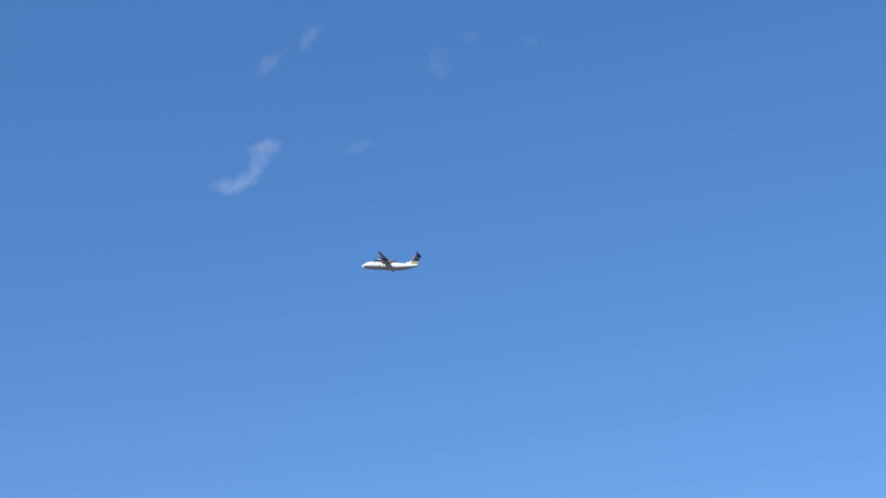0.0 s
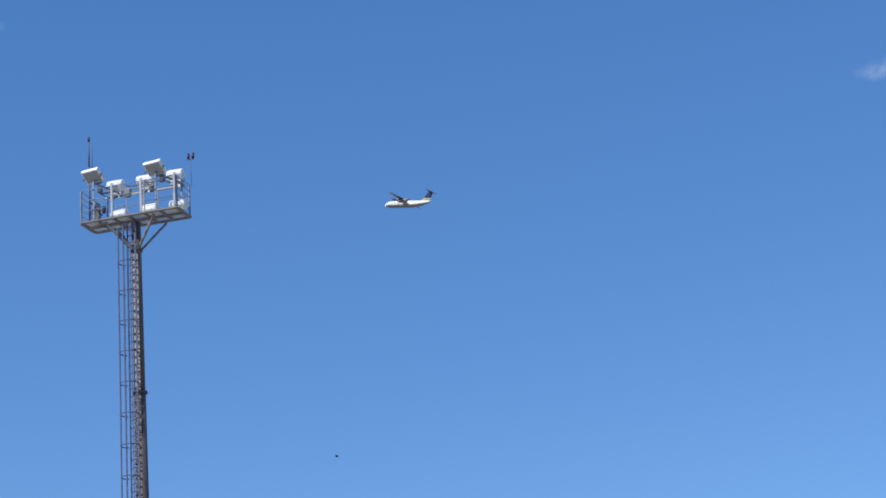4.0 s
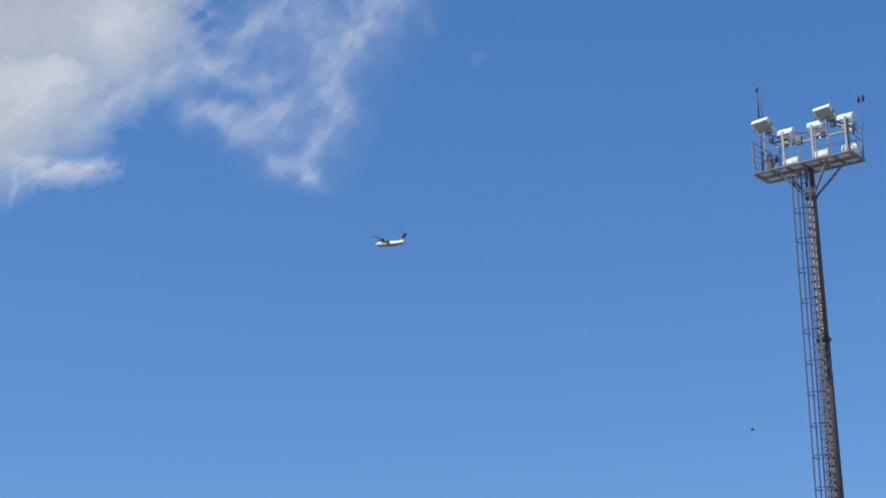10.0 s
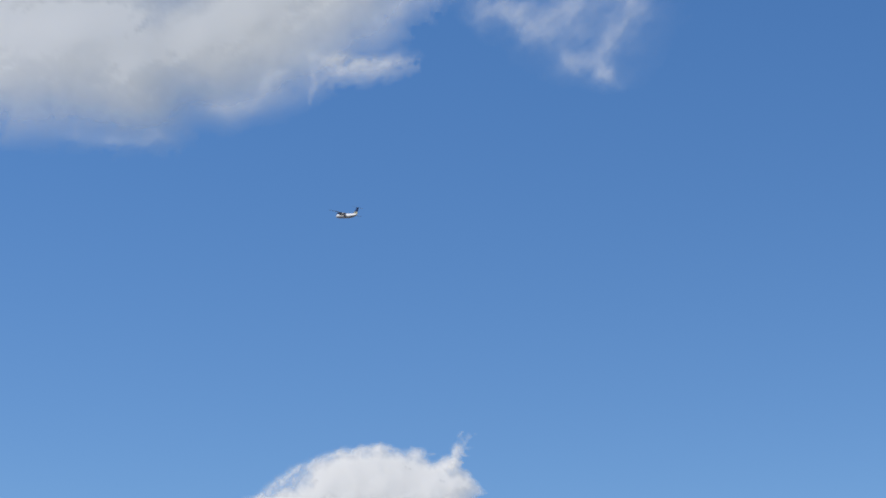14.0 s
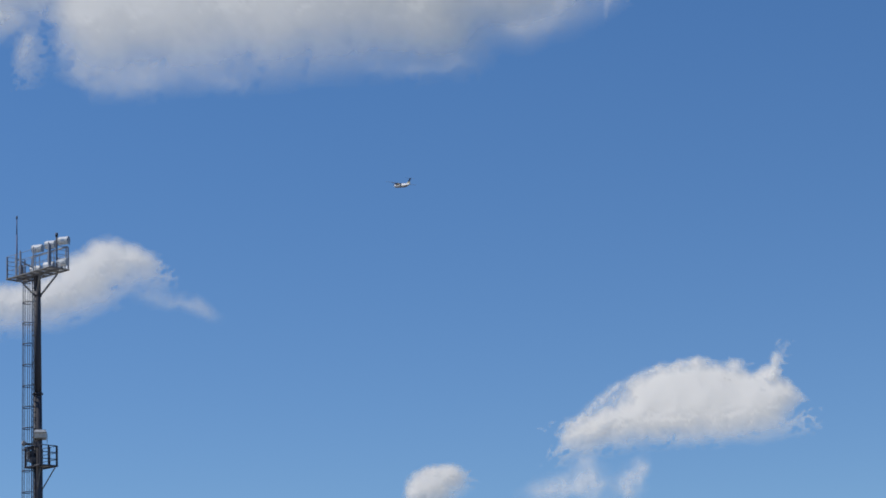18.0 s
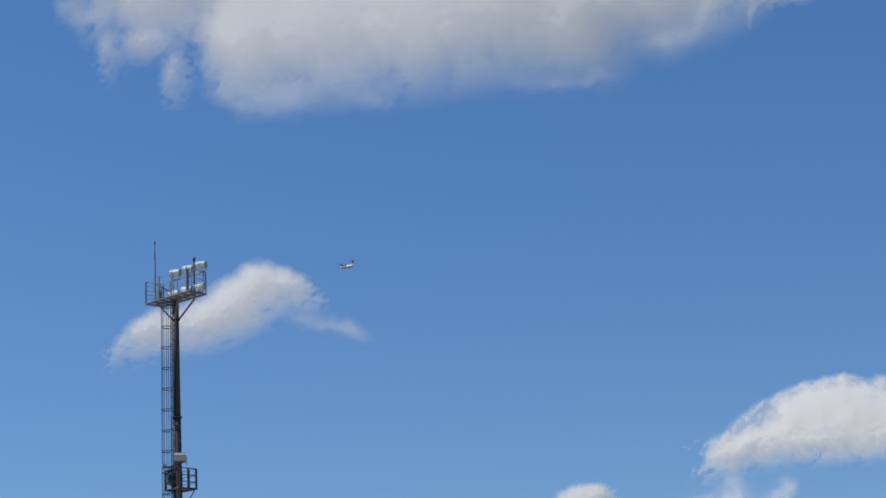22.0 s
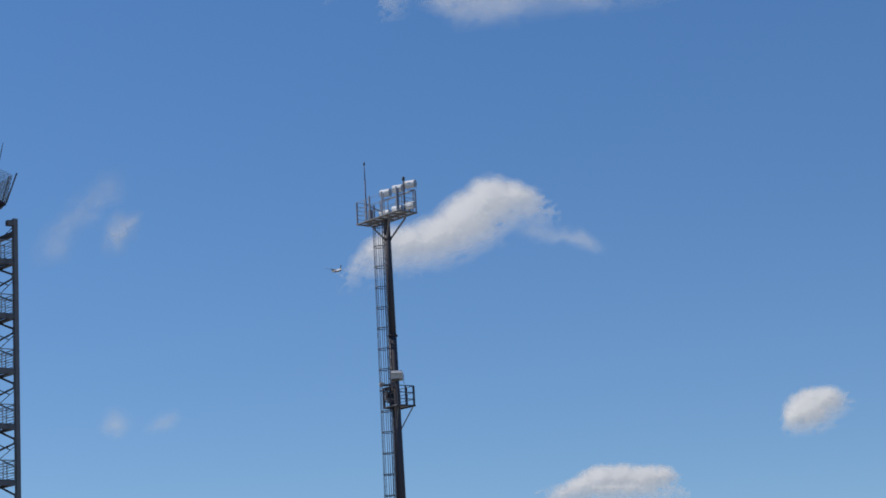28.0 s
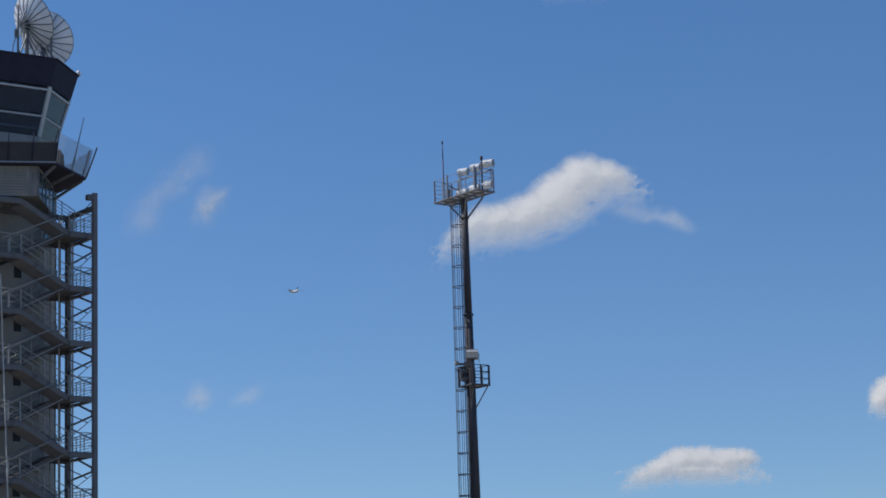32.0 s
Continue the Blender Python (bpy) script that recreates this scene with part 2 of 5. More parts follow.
def hoop(radius, bar_r, arc0, arc1, steps=10, sides=5):
    """A bent round bar, an arc in the plan."""
    rings = []
    for i in range(steps + 1):
        a = arc0 + (arc1 - arc0) * i / steps
        c, out, up = Vector((radius * math.cos(a), radius * math.sin(a), 0)), Vector((math.cos(a), math.sin(a), 0)), Vector((0, 0, 1))
        rings.append([c + bar_r * (math.cos(t) * out + math.sin(t) * up) for t in (2 * math.pi * j / sides for j in range(sides))])
    return loft(rings)


def thing(name, m, label, category, group=""):
    ob = new(name)
    ob.empty_display_size = 0.3
    ob.matrix_world = m
    return tagged(ob, label, category, group)


# ---------------------------------------------------------------- ground
bm = bmesh.new()
bmesh.ops.create_grid(bm, x_segments=40, y_segments=40, size=4800)
ground = part("ground", bm, APRON)
tagged(ground, "flat airfield ground of concrete and dry grass", "ground", kind="structure")


# ---------------------------------------------------------------- floodlight masts
TOP = 31.2        # floor of the top platform
PX, PY = 1.84, 0.60   # half sizes of the top platform


def drum_floodlight(name, parent, at, turn, label="white enamelled floodlight housing", ends=None, long_=0.86):
    """A rounded housing with a flat lens, a visor and a yoke."""
    w = 0.62
    prof = [(0.17, -0.20), (0.24, -0.16), (0.25, 0.06), (0.20, 0.16), (0.08, 0.22), (-0.10, 0.22), (-0.20, 0.15), (-0.23, 0.02), (-0.20, -0.14), (-0.13, -0.20)]
    housing = part(name, loft([[(x, y, z) for y, z in prof] for x in (-w / 2, -w / 2 + 0.02, w / 2 - 0.02, w / 2)]), WHITE, parent, label)
    housing.matrix_local = pose(*at, *turn) @ Matrix.Diagonal((long_, 0.86, 0.86, 1))
    for s in (-1, 1):
        cap = loft([[(s * (w / 2 + d), y * 0.98, z * 0.98) for y, z in prof] for d in (0.003, 0.03)])
        part("end_cap", cap, ends or WHITE, housing)
    part("lens", slab((w - 0.08, 0.30, 0.012), (0, 0.02, -0.205)), LENS, housing, "grey floodlight glass")
    part("gear_box", slab((0.24, 0.12, 0.16), (0, 0.28, 0.02), None, 0.02), WHITE, housing)
    for s in (-1, 1):
        part("yoke_arm", slab((0.025, 0.06, 0.36), (s * (w / 2 + 0.02), 0, -0.14)), GALV, housing)
    return housing


def flat_floodlight(name, parent, at, turn):
    """A shallow rectangular floodlight whose glass looks down."""
    bm = loft([[(-0.34, -0.26, -0.09), (0.34, -0.26, -0.09), (0.34, 0.26, -0.09), (-0.34, 0.26, -0.09)],
               [(-0.36, -0.28, 0.0), (0.36, -0.28, 0.0), (0.36, 0.28, 0.0), (-0.36, 0.28, 0.0)],
               [(-0.33, -0.25, 0.09), (0.33, -0.25, 0.09), (0.33, 0.25, 0.09), (-0.33, 0.25, 0.09)],
               [(-0.20, -0.14, 0.15), (0.20, -0.14, 0.15), (0.20, 0.14, 0.15), (-0.20, 0.14, 0.15)]])
    housing = part(name, bm, WHITE, parent, "white flat floodlight tilted down on a bracket")
    housing.matrix_local = pose(*at, *turn)
    part("lens", slab((0.60, 0.44, 0.014), (0, 0, -0.098)), LENS, housing, "grey floodlight glass")
    part("gear_box", slab((0.3, 0.16, 0.14), (0, 0.30, 0.05), None, 0.02), DARKSTEEL, housing)
    for s in (-1, 1):
        part("yoke_arm", slab((0.025, 0.04, 0.24), (s * 0.37, 0, -0.1)), DARKSTEEL, housing)
    return housing


def railing(parent, p0, p1, rails, height, posts, base, mat, post_r=0.022, rail_r=0.017):
    p0, p1 = Vector((*p0, base)), Vector((*p1, base))
    for i in range(posts):
        q = p0.lerp(p1, i / (posts - 1))
        bar("rail_post", q, q + Vector((0, 0, height)), post_r * 2, post_r * 2, mat, parent)
    for k in range(rails):
        z = Vector((0, 0, height * (k + 1) / rails))
        rod("rail", p0 + z, p1 + z, rail_r, mat, parent)


def oval_ring(r, z, n=12):
    return [(r * math.cos(2 * math.pi * i / n), r * math.sin(2 * math.pi * i / n), z) for i in range(n)]


def box_floodlight(name, parent, at, turn):
    """A hooded box floodlight with a dark lower face."""
    housing = part(name, loft([[(-0.3, -0.2, -0.2), (0.3, -0.2, -0.2), (0.3, 0.22, -0.2), (-0.3, 0.22, -0.2)],
                               [(-0.32, -0.26, 0.02), (0.32, -0.26, 0.02), (0.32, 0.24, 0.02), (-0.32, 0.24, 0.02)],
                               [(-0.27, -0.16, 0.24), (0.27, -0.16, 0.24), (0.27, 0.18, 0.24), (-0.27, 0.18, 0.24)]]), GRATE, parent, "pale grey hooded box floodlight")
    housing.matrix_local = pose(*at, *turn)
    part("lens", slab((0.54, 0.36, 0.014), (0, 0.01, -0.21)), LENS, housing, "grey floodlight glass")
    part("visor", slab((0.64, 0.16, 0.02), (0, -0.32, 0.03)), GRATE, housing)
    for s in (-1, 1):
        part("yoke_arm", slab((0.03, 0.06, 0.5), (s * 0.34, 0, -0.2)), DARKSTEEL, housing)
    return housing


def mast(x, y, top, turn, label, extra, low, tilt=0.0):
    m = thing("floodlight_mast", pose(x, y, 0), label, "light mast", "apron floodlight masts")
    # the mast stands slightly out of plumb, about its top; its own zero lies below ground
    m.matrix_world = Matrix.Translation((x, y, top)) @ Matrix.Rotation(radians(tilt), 4, Vector((x, y, 0)).normalized()) @ pose(0, 0, -TOP, 0, 0, turn)
    foot = TOP - top
    steel, rung_steel, cage_steel = (NAVYSTEEL, NAVYSTEEL, NAVYSTEEL) if low else (POLE, CAGE, CAGE)
    # tapered eight-sided pole in three sections with bolted collars
    cuts = [(foot, 0.36 - 0.006 * foot), (12.5, 0.285), (12.5, 0.275), (24.8, 0.205), (24.8, 0.195), (TOP - 0.15, 0.165)]
    for (z0, r0), (z1, r1) in ((cuts[0], cuts[1]), (cuts[2], cuts[3]), (cuts[4], cuts[5])):
        rod("pole_section", (0, 0, z0), (0, 0, z1), r0, steel, m, 12, r1, "dark weathered steel pole section")
    for z, r in ((foot + 0.03, 0.6), (12.5, 0.36), (24.8, 0.27), (TOP - 1.2, 0.22)):
        rod("pole_collar", (0, 0, z - 0.03), (0, 0, z + 0.05), r, steel, m, 12)
    # ladder on one flank, with its cage
    a = -2.0
    ux, uy = math.cos(a), math.sin(a)
    vx, vy = -uy, ux
    for s in (-0.2, 0.2):
        last = None
        for z in (foot + 2.2, 13.5, 17.0, 24.8, TOP - 0.1):
            r = 0.44 - 0.0066 * z
            q = (ux * r + vx * s, uy * r + vy * s, z)
            if last:
                bar("ladder_stile", last, q, 0.05, 0.03, rung_steel, m, "worn steel ladder stile")
            last = q
    z = foot + 2.3
    while z < TOP - 0.2:
        r = 0.44 - 0.0066 * z
        rod("rung", (ux * r - vx * 0.2, uy * r - vy * 0.2, z), (ux * r + vx * 0.2, uy * r + vy * 0.2, z), 0.02, rung_steel, m, 5)
        z += 0.28
    wide, hub = (0.33, 0.2) if low else (0.34, 0.19)
    z, hoop_mesh = foot + 3.6, None
    while z < TOP - 0.2:
        r = 0.44 - 0.0066 * z
        if hoop_mesh is None:
            ob = part("cage_hoop", hoop(wide, 0.024 if low else 0.02, -2.1, 2.1), cage_steel, m)
            hoop_mesh = ob.data
        else:
            ob = new("cage_hoop", hoop_mesh)
            ob.parent = m
        ob.matrix_local = pose(ux * (r + hub), uy * (r + hub), z, 0, 0, math.degrees(a))
        for s in (-0.2, 0.2):
            q = (ux * r + vx * s, uy * r + vy * s, z)
            bar("standoff", q, (ux * (r - 0.22) + vx * s * 0.5, uy * (r - 0.22) + vy * s * 0.5, z), 0.03, 0.012, DARKSTEEL, m)
        z += 1.1
    for b in (-1.9, -1.15, -0.4, 0.4, 1.15, 1.9):
        p = [(ux * (0.44 + hub - 0.0066 * z) + wide * math.cos(a + b), uy * (0.44 + hub - 0.0066 * z) + wide * math.sin(a + b), z) for z in (foot + 3.6, TOP - 0.4)]
        bar("cage_bar", p[0], p[1], 0.06 if low else 0.046, 0.018 if low else 0.014, cage_steel, m)
    # platform: edge beams, cross beams, grating, knee braces
    z = TOP - 0.06
    for s in (-1, 1):
        bar("edge_beam", (-PX, s * PY, z), (PX, s * PY, z), 0.14, 0.05, BEAM, m, "rust-stained platform edge beam")
        bar("end_beam", (s * PX, -PY + 0.03, z), (s * PX, PY - 0.03, z), 0.14, 0.05, BEAM, m)
    for xx in (-1.2, -0.6, 0.0, 0.6, 1.2):
        bar("cross_beam", (xx, -PY + 0.03, z - 0.01), (xx, PY - 0.03, z - 0.01), 0.10, 0.05, BEAM, m)
    for xx in (-1.5, -0.9, -0.3, 0.3, 0.9, 1.5):
        part("floor_grating", slab((0.53, PY * 2 - 0.12, 0.02), (xx, 0, TOP - 0.01)), FLOOR, m, "pale worn floor grating panel")
    for sx in (-1, 1):
        for sy in (-1, 1):
            bar("knee_brace", (sx * 0.10, sy * 0.10, TOP - 1.2), (sx * 0.95, sy * (PY - 0.05), TOP - 0.14), 0.075, 0.075, BEAM, m, "dark steel knee brace")
    bar("long_beam", (-PX + 0.03, 0.0, z - 0.02), (PX - 0.03, 0.0, z - 0.02), 0.05, 0.10, BEAM, m)
    # guard rails
    for s in (-1, 1):
        railing(m, (-PX, s * PY), (PX, s * PY), 3, 1.15, 4, TOP, RAIL, 0.018, 0.013)
    for s in (-1, 1):
        railing(m, (s * PX, -PY + 0.05), (s * PX, PY - 0.05), 5, 1.15, 2, TOP, RAIL if low or s > 0 else GALV, 0.02, 0.014)
    for xx in (-0.62, 0.5, PX - 0.06):
        bar("lamp_post", (xx, -PY - 0.04, TOP), (xx, -PY - 0.04, TOP + 1.25), 0.075, 0.05, RAIL if low else GALV, m, "galvanised upright")
    bar("lamp_rail", (-1.5, 0.72, TOP + 1.25), (1.6, 0.72, TOP + 1.25), 0.07, 0.07, GALV, m)
    for xx in (-1.4, 0.0, 1.5):
        bar("rail_stay", (xx, PY + 0.03, TOP + 0.1), (xx, 0.72, TOP + 1.25), 0.05, 0.05, RAIL, m)
    # upper and lower row of drum floodlights: place along the rail and height, with their gear trays
    if low:
        upper, lower, deep = ((-0.91, 1.62), (0.20, 1.62), (1.31, 1.62)), ((-0.85, 0.44), (0.26, 0.44), (1.37, 0.44)), 0.56
    else:
        upper, lower, deep = ((-1.06, 1.66), (0.11, 1.67), (1.28, 1.68)), ((-0.65, 0.29), (0.53, 0.29), (1.62, 0.28)), 0.1
    skew = 208 if low else 180
    for xx, h in upper:
        drum_floodlight("floodlight", m, (xx, 0.71, TOP + h), (-28, 0, skew), ends=GALV if low else WHITE, long_=0.84 if low else 0.86)
        bar("gear_bracket", (xx - 0.2, 0.64, TOP + 0.1), (xx - 0.05, 0.64, TOP + 0.36), 0.12, 0.05, RAIL, m)
        if not low:
            part("gear_tray", slab((0.42, 0.26, 0.16), (xx + 0.06, 0.66, TOP + h - 0.34), None, 0.02), GALV, m, "grey gear tray under a floodlight")
            for s in (-0.1, 0.12):
                part("capacitor", slab((0.09, 0.1, 0.12), (xx + 0.06 + s, 0.6, TOP + h - 0.48), None, 0.02), WHITE if s > 0 else DARKSTEEL, m)
    for xx, h in lower:
        drum_floodlight("floodlight", m, (xx, deep, TOP + h), (-32, 0, skew), ends=GALV if low else WHITE, long_=0.84 if low else 0.86)
        bar("lamp_foot", (xx, deep, TOP), (xx, deep, TOP + h - 0.1), 0.06, 0.06, RAIL, m)
    if extra:
        # plates added for the pole's sunlit flank between rungs, pale above the collar and rusty below it
        z, k = foot + 3.0, 0
        while z < TOP - 1.3:
            rr = 0.36 - 0.006 * z + 0.004
            key = "plate_pale" if z > 24.9 else "plate_dark"
            if key not in BAR_MESHES:
                bm = slab((0.19, 0.03, 0.225), (0, 0, 0), None, 0.012)
                me = bpy.data.meshes.new("climbing_plate")
                bm.to_mesh(me)
                bm.free()
                me.materials.append(RUNG if key == "plate_pale" else RUSTPLATE)
                BAR_MESHES[key] = me
            ob = new("climbing_plate", BAR_MESHES[key])
            ob.parent, ob.matrix_local = m, pose(rr * math.cos(-1.42), rr * math.sin(-1.42), z, 0, 0, math.degrees(-1.42) + 90)
            z += 0.272
        for xx, h in ((-1.36, 1.68), (1.04, 1.58)):
            flat_floodlight("floodlight", m, (xx, -0.56, TOP + h), (-38, 0, -10))
            bar("lamp_bracket", (xx, -0.56, TOP + 0.05), (xx, -0.56, TOP + 1.5), 0.05, 0.04, RAIL, m)
            bar("lamp_bracket", (xx, -0.56, TOP + 1.38), (xx + 0.5, PY, TOP + 1.3), 0.05, 0.05, RAIL, m)
            part("ballast_box", slab((0.16, 0.12, 0.24), (xx + 0.2, -PY + 0.16, TOP + 1.16), None, 0.02), NAVYSTEEL, m, "dark ballast box")
        bar("cable_tray", (-1.3, -0.1, TOP + 1.12), (0.9, -0.1, TOP + 1.12), 0.04, 0.05, DARKSTEEL, m)
        part("junction_box", slab((0.22, 0.16, 0.3), (-0.15, -0.3, TOP + 0.9), None, 0.02), DARKSTEEL, m)
        # clutter at the ladder end: a slanted hatch, gear boxes and cables
        bar("ladder_hatch", (-1.52, -0.35, TOP + 0.3), (-1.34, -0.2, TOP + 0.74), 0.04, 0.16, RAIL, m, "raised ladder hatch")
        part("gear_box", slab((0.13, 0.12, 0.26), (-1.14, -0.2, TOP + 0.46), None, 0.02), NAVYSTEEL, m, "dark gear box")
        part("gear_box", slab((0.14, 0.12, 0.2), (0.72, -0.2, TOP + 0.95), None, 0.02), NAVYSTEEL, m, "dark gear box")
        bar("hatch_stay", (-1.5, -0.5, TOP + 0.7), (-1.15, -0.3, TOP + 0.2), 0.04, 0.04, NAVYSTEEL, m)
        for x0, z0, x1, z1, dip in ((-1.36, 1.45, -0.4, 1.3, 0.14), (-0.4, 1.3, 0.45, 1.2, 0.12), (-1.3, 1.1, -0.15, 0.95, 0.2), (0.5, 1.2, 1.5, 1.3, 0.1), (1.04, 1.4, 1.6, 1.0, 0.1)):
            last = None
            for i in range(6):
                f = i / 5
                p = (x0 + (x1 - x0) * f, -0.3, TOP + z0 + (z1 - z0) * f - dip * 4 * f * (1 - f))
                if last:
                    rod("cable", last, p, 0.016, NAVYSTEEL, m, 5)
                last = p
        # obstruction light: a fork with two red lamps
        q = (PX + 0.06, 0.66)
        rod("fork_stem", (*q, TOP + 1.1), (*q, TOP + 2.16), 0.009, CAGE, m)
        bar("fork_arm", (q[0] - 0.11, q[1], TOP + 2.16), (q[0] + 0.11, q[1], TOP + 2.16), 0.035, 0.035, CAGE, m)
        for s in (-0.088, 0.088):
            rod("obstruction_lamp", (q[0] + s, q[1], TOP + 2.18), (q[0] + s, q[1], TOP + 2.38), 0.05, RED, m, 10, 0.05, "dark red obstruction lamp")
        ant, lift = (-PX, 0.12), 0.17
    else:
        q = (1.24, 0.3)
        rod("short_mast", (*q, TOP), (*q, TOP + 1.95), 0.045, NAVYSTEEL, m, 8)
        rod("short_mast_head", (*q, TOP + 1.8), (*q, TOP + 1.98), 0.075, NAVYSTEEL, m, 8)
        bar("ladder_gate", (-PX + 0.62, -0.45, TOP), (-PX + 0.62, -0.45, TOP + 1.2), 0.12, 0.06, RAIL, m)
        bar("gate_stay", (-PX + 0.7, -0.4, TOP + 0.9), (-PX + 1.2, 0.2, TOP + 0.45), 0.08, 0.06, RAIL, m)
        bar("gate_stay", (-PX + 1.2, 0.2, TOP + 0.45), (-PX + 1.2, 0.2, TOP + 1.0), 0.08, 0.06, RAIL, m)
        ant, lift = (-PX + 0.54, -0.35), 0.0
    rod("antenna_rod", (*ant, TOP), (*ant, TOP + 2.3), 0.042, CAGE, m, 8, 0.036, "slim lightning rod")
    rod("antenna_tip", (*ant, TOP + 2.3), (*ant, TOP + 3.2 + lift), 0.034, CAGE, m, 6, 0.024)
    rod("antenna_finial", (*ant, TOP + 3.14 + lift), (*ant, TOP + 3.3 + lift), 0.045, NAVYSTEEL, m, 8)
    if extra:
        rod("side_element", (ant[0] + 0.13, ant[1], TOP + 2.2), (ant[0] + 0.13, ant[1], TOP + 3.15), 0.011, CAGE, m)
        rod("side_bracket", (ant[0], ant[1], TOP + 2.35), (ant[0] + 0.13, ant[1], TOP + 2.35), 0.01, CAGE, m)
    bar("control_box", (-PX + 0.3, 0.1, TOP + 0.05), (-PX + 0.3, 0.1, TOP + 0.75), 0.22, 0.18, STAIR, m, "dark control box", 0.02)
    if low:
        # small lower platform with two more floodlights
        zl, cx, cy, hx, hy = 21.0, 0.2, 0.04, 0.62, 0.55
        for s in (-1, 1):
            bar("edge_beam", (cx - hx, cy + s * hy, zl), (cx + hx, cy + s * hy, zl), 0.12, 0.05, NAVYSTEEL, m)
            bar("end_beam", (cx + s * hx, cy - hy + 0.03, zl), (cx + s * hx, cy + hy - 0.03, zl), 0.12, 0.05, NAVYSTEEL, m)
            railing(m, (cx - hx, cy + s * hy), (cx + hx, cy + s * hy), 3, 1.05, 3, zl, NAVYSTEEL)
            railing(m, (cx + s * hx, cy - hy + 0.04), (cx + s * hx, cy + hy - 0.04), 3, 1.05, 3, zl, NAVYSTEEL, 0.035, 0.024)
        part("floor_grating", slab((hx * 2 - 0.06, hy * 2 - 0.06, 0.03), (cx, cy, zl + 0.045)), GALV, m)
        for sx, sy in ((1, 1), (1, -1), (-1, 1)):
            bar("knee_brace", (sx * 0.14, sy * 0.14, zl - 1.15), (cx + sx * (hx - 0.08), cy + sy * (hy - 0.08), zl - 0.06), 0.05, 0.05, DARKSTEEL, m)
        box_floodlight("floodlight", m, (0.46, -0.2, zl + 1.6), (-10, 0, 52))
        part("spot_lamp", loft([oval_ring(0.10, -0.16), oval_ring(0.14, -0.02), oval_ring(0.09, 0.14)]), GRATE, m, "small grey spot lamp").matrix_local = pose(-0.62, -0.42, zl + 1.3, 80, 0, 60)
        bar("lamp_bracket", (0.15, -0.12, zl + 1.0), (0.46, -0.2, zl + 1.35), 0.06, 0.06, DARKSTEEL, m)
        bar("lamp_bracket", (-0.1, -0.1, zl + 1.2), (-0.6, -0.4, zl + 1.25), 0.1, 0.1, NAVYSTEEL, m)
        for xx, yy, zz, w, h in ((-0.22, -0.42, 0.62, 0.3, 0.42), (0.12, -0.44, 0.36, 0.3, 0.3), (-0.1, -0.4, 0.98, 0.42, 0.16), (0.34, -0.3, 1.12, 0.4, 0.3)):
            part("gear_box", slab((w, 0.16, h), (xx, yy, zl + zz), None, 0.02), NAVYSTEEL, m, "dark gear box")
        part("gear_door", slab((0.1, 0.02, 0.34), (-0.24, -0.512, zl + 0.6), None, 0.004), GRATE, m, "pale gear box door")
    return m


mast(34.102, 64.883, 27.327, -51.9, "tall rusty floodlight mast with caged ladder and crowded lamp platform", True, False)
mast(-18.721, 110.727, 27.194, -43.1, "tall floodlight mast with caged ladder and second small platform", False, True, -0.15)


# ---------------------------------------------------------------- control tower
TX, TY, TURN = -45.42, 111.40, 5.2
SUNK = 4.05      # the tower's own zero lies this far below ground
CORNER = -27.3     # angle of one corner of the eight-sided plan
OUT = [(math.cos(radians(CORNER + 45 * i)), math.sin(radians(CORNER + 45 * i))) for i in range(8)]


def octagon(r):
    return [(r * c, r * s) for c, s in OUT]


def ring_at(r, z):
    return [Vector((x, y, z)) for x, y in octagon(r)]


def plate(a, b, c, d, thick, inset=0.0):
    """A flat plate on four corners, thickened inwards."""
    a, b, c, d = Vector(a), Vector(b), Vector(c), Vector(d)
    if inset:
        mid = (a + b + c + d) / 4
        a, b, c, d = (p + (mid - p).normalized() * inset for p in (a, b, c, d))
    nrm = (b - a).cross(d - a).normalized() * thick
    return loft([[a, b, c, d], [a - nrm, b - nrm, c - nrm, d - nrm]])


tower = thing("control_tower", pose(TX, TY, -SUNK, 0, 0, TURN), "grey eight-sided airport control tower with navy-topped glass cab", "control tower")
part("shaft", prism(octagon(3.4), SUNK, 35.55), CLAD, tower, "dull grey tower shaft")
part("sill_wall", loft([ring_at(3.42, 35.5), ring_at(3.36, 36.28)]), SILL, tower, "grey wall under the cab windows")
# floor, ceiling and an added solid core, blackened in place of interior shade
part("cab_floor", prism(octagon(3.2), 36.29, 36.42), CABSHADE, tower)
part("cab_ceiling", prism(octagon(3.95), 38.93, 39.0), CABSHADE, tower)
part("cab_core", prism(octagon(1.9), 36.43, 38.92), CABSHADE, tower)
low, mid1, mid2, high = ring_at(3.30, 36.28), ring_at(3.63, 37.38), ring_at(3.65, 37.46), ring_at(4.1, 39.0)
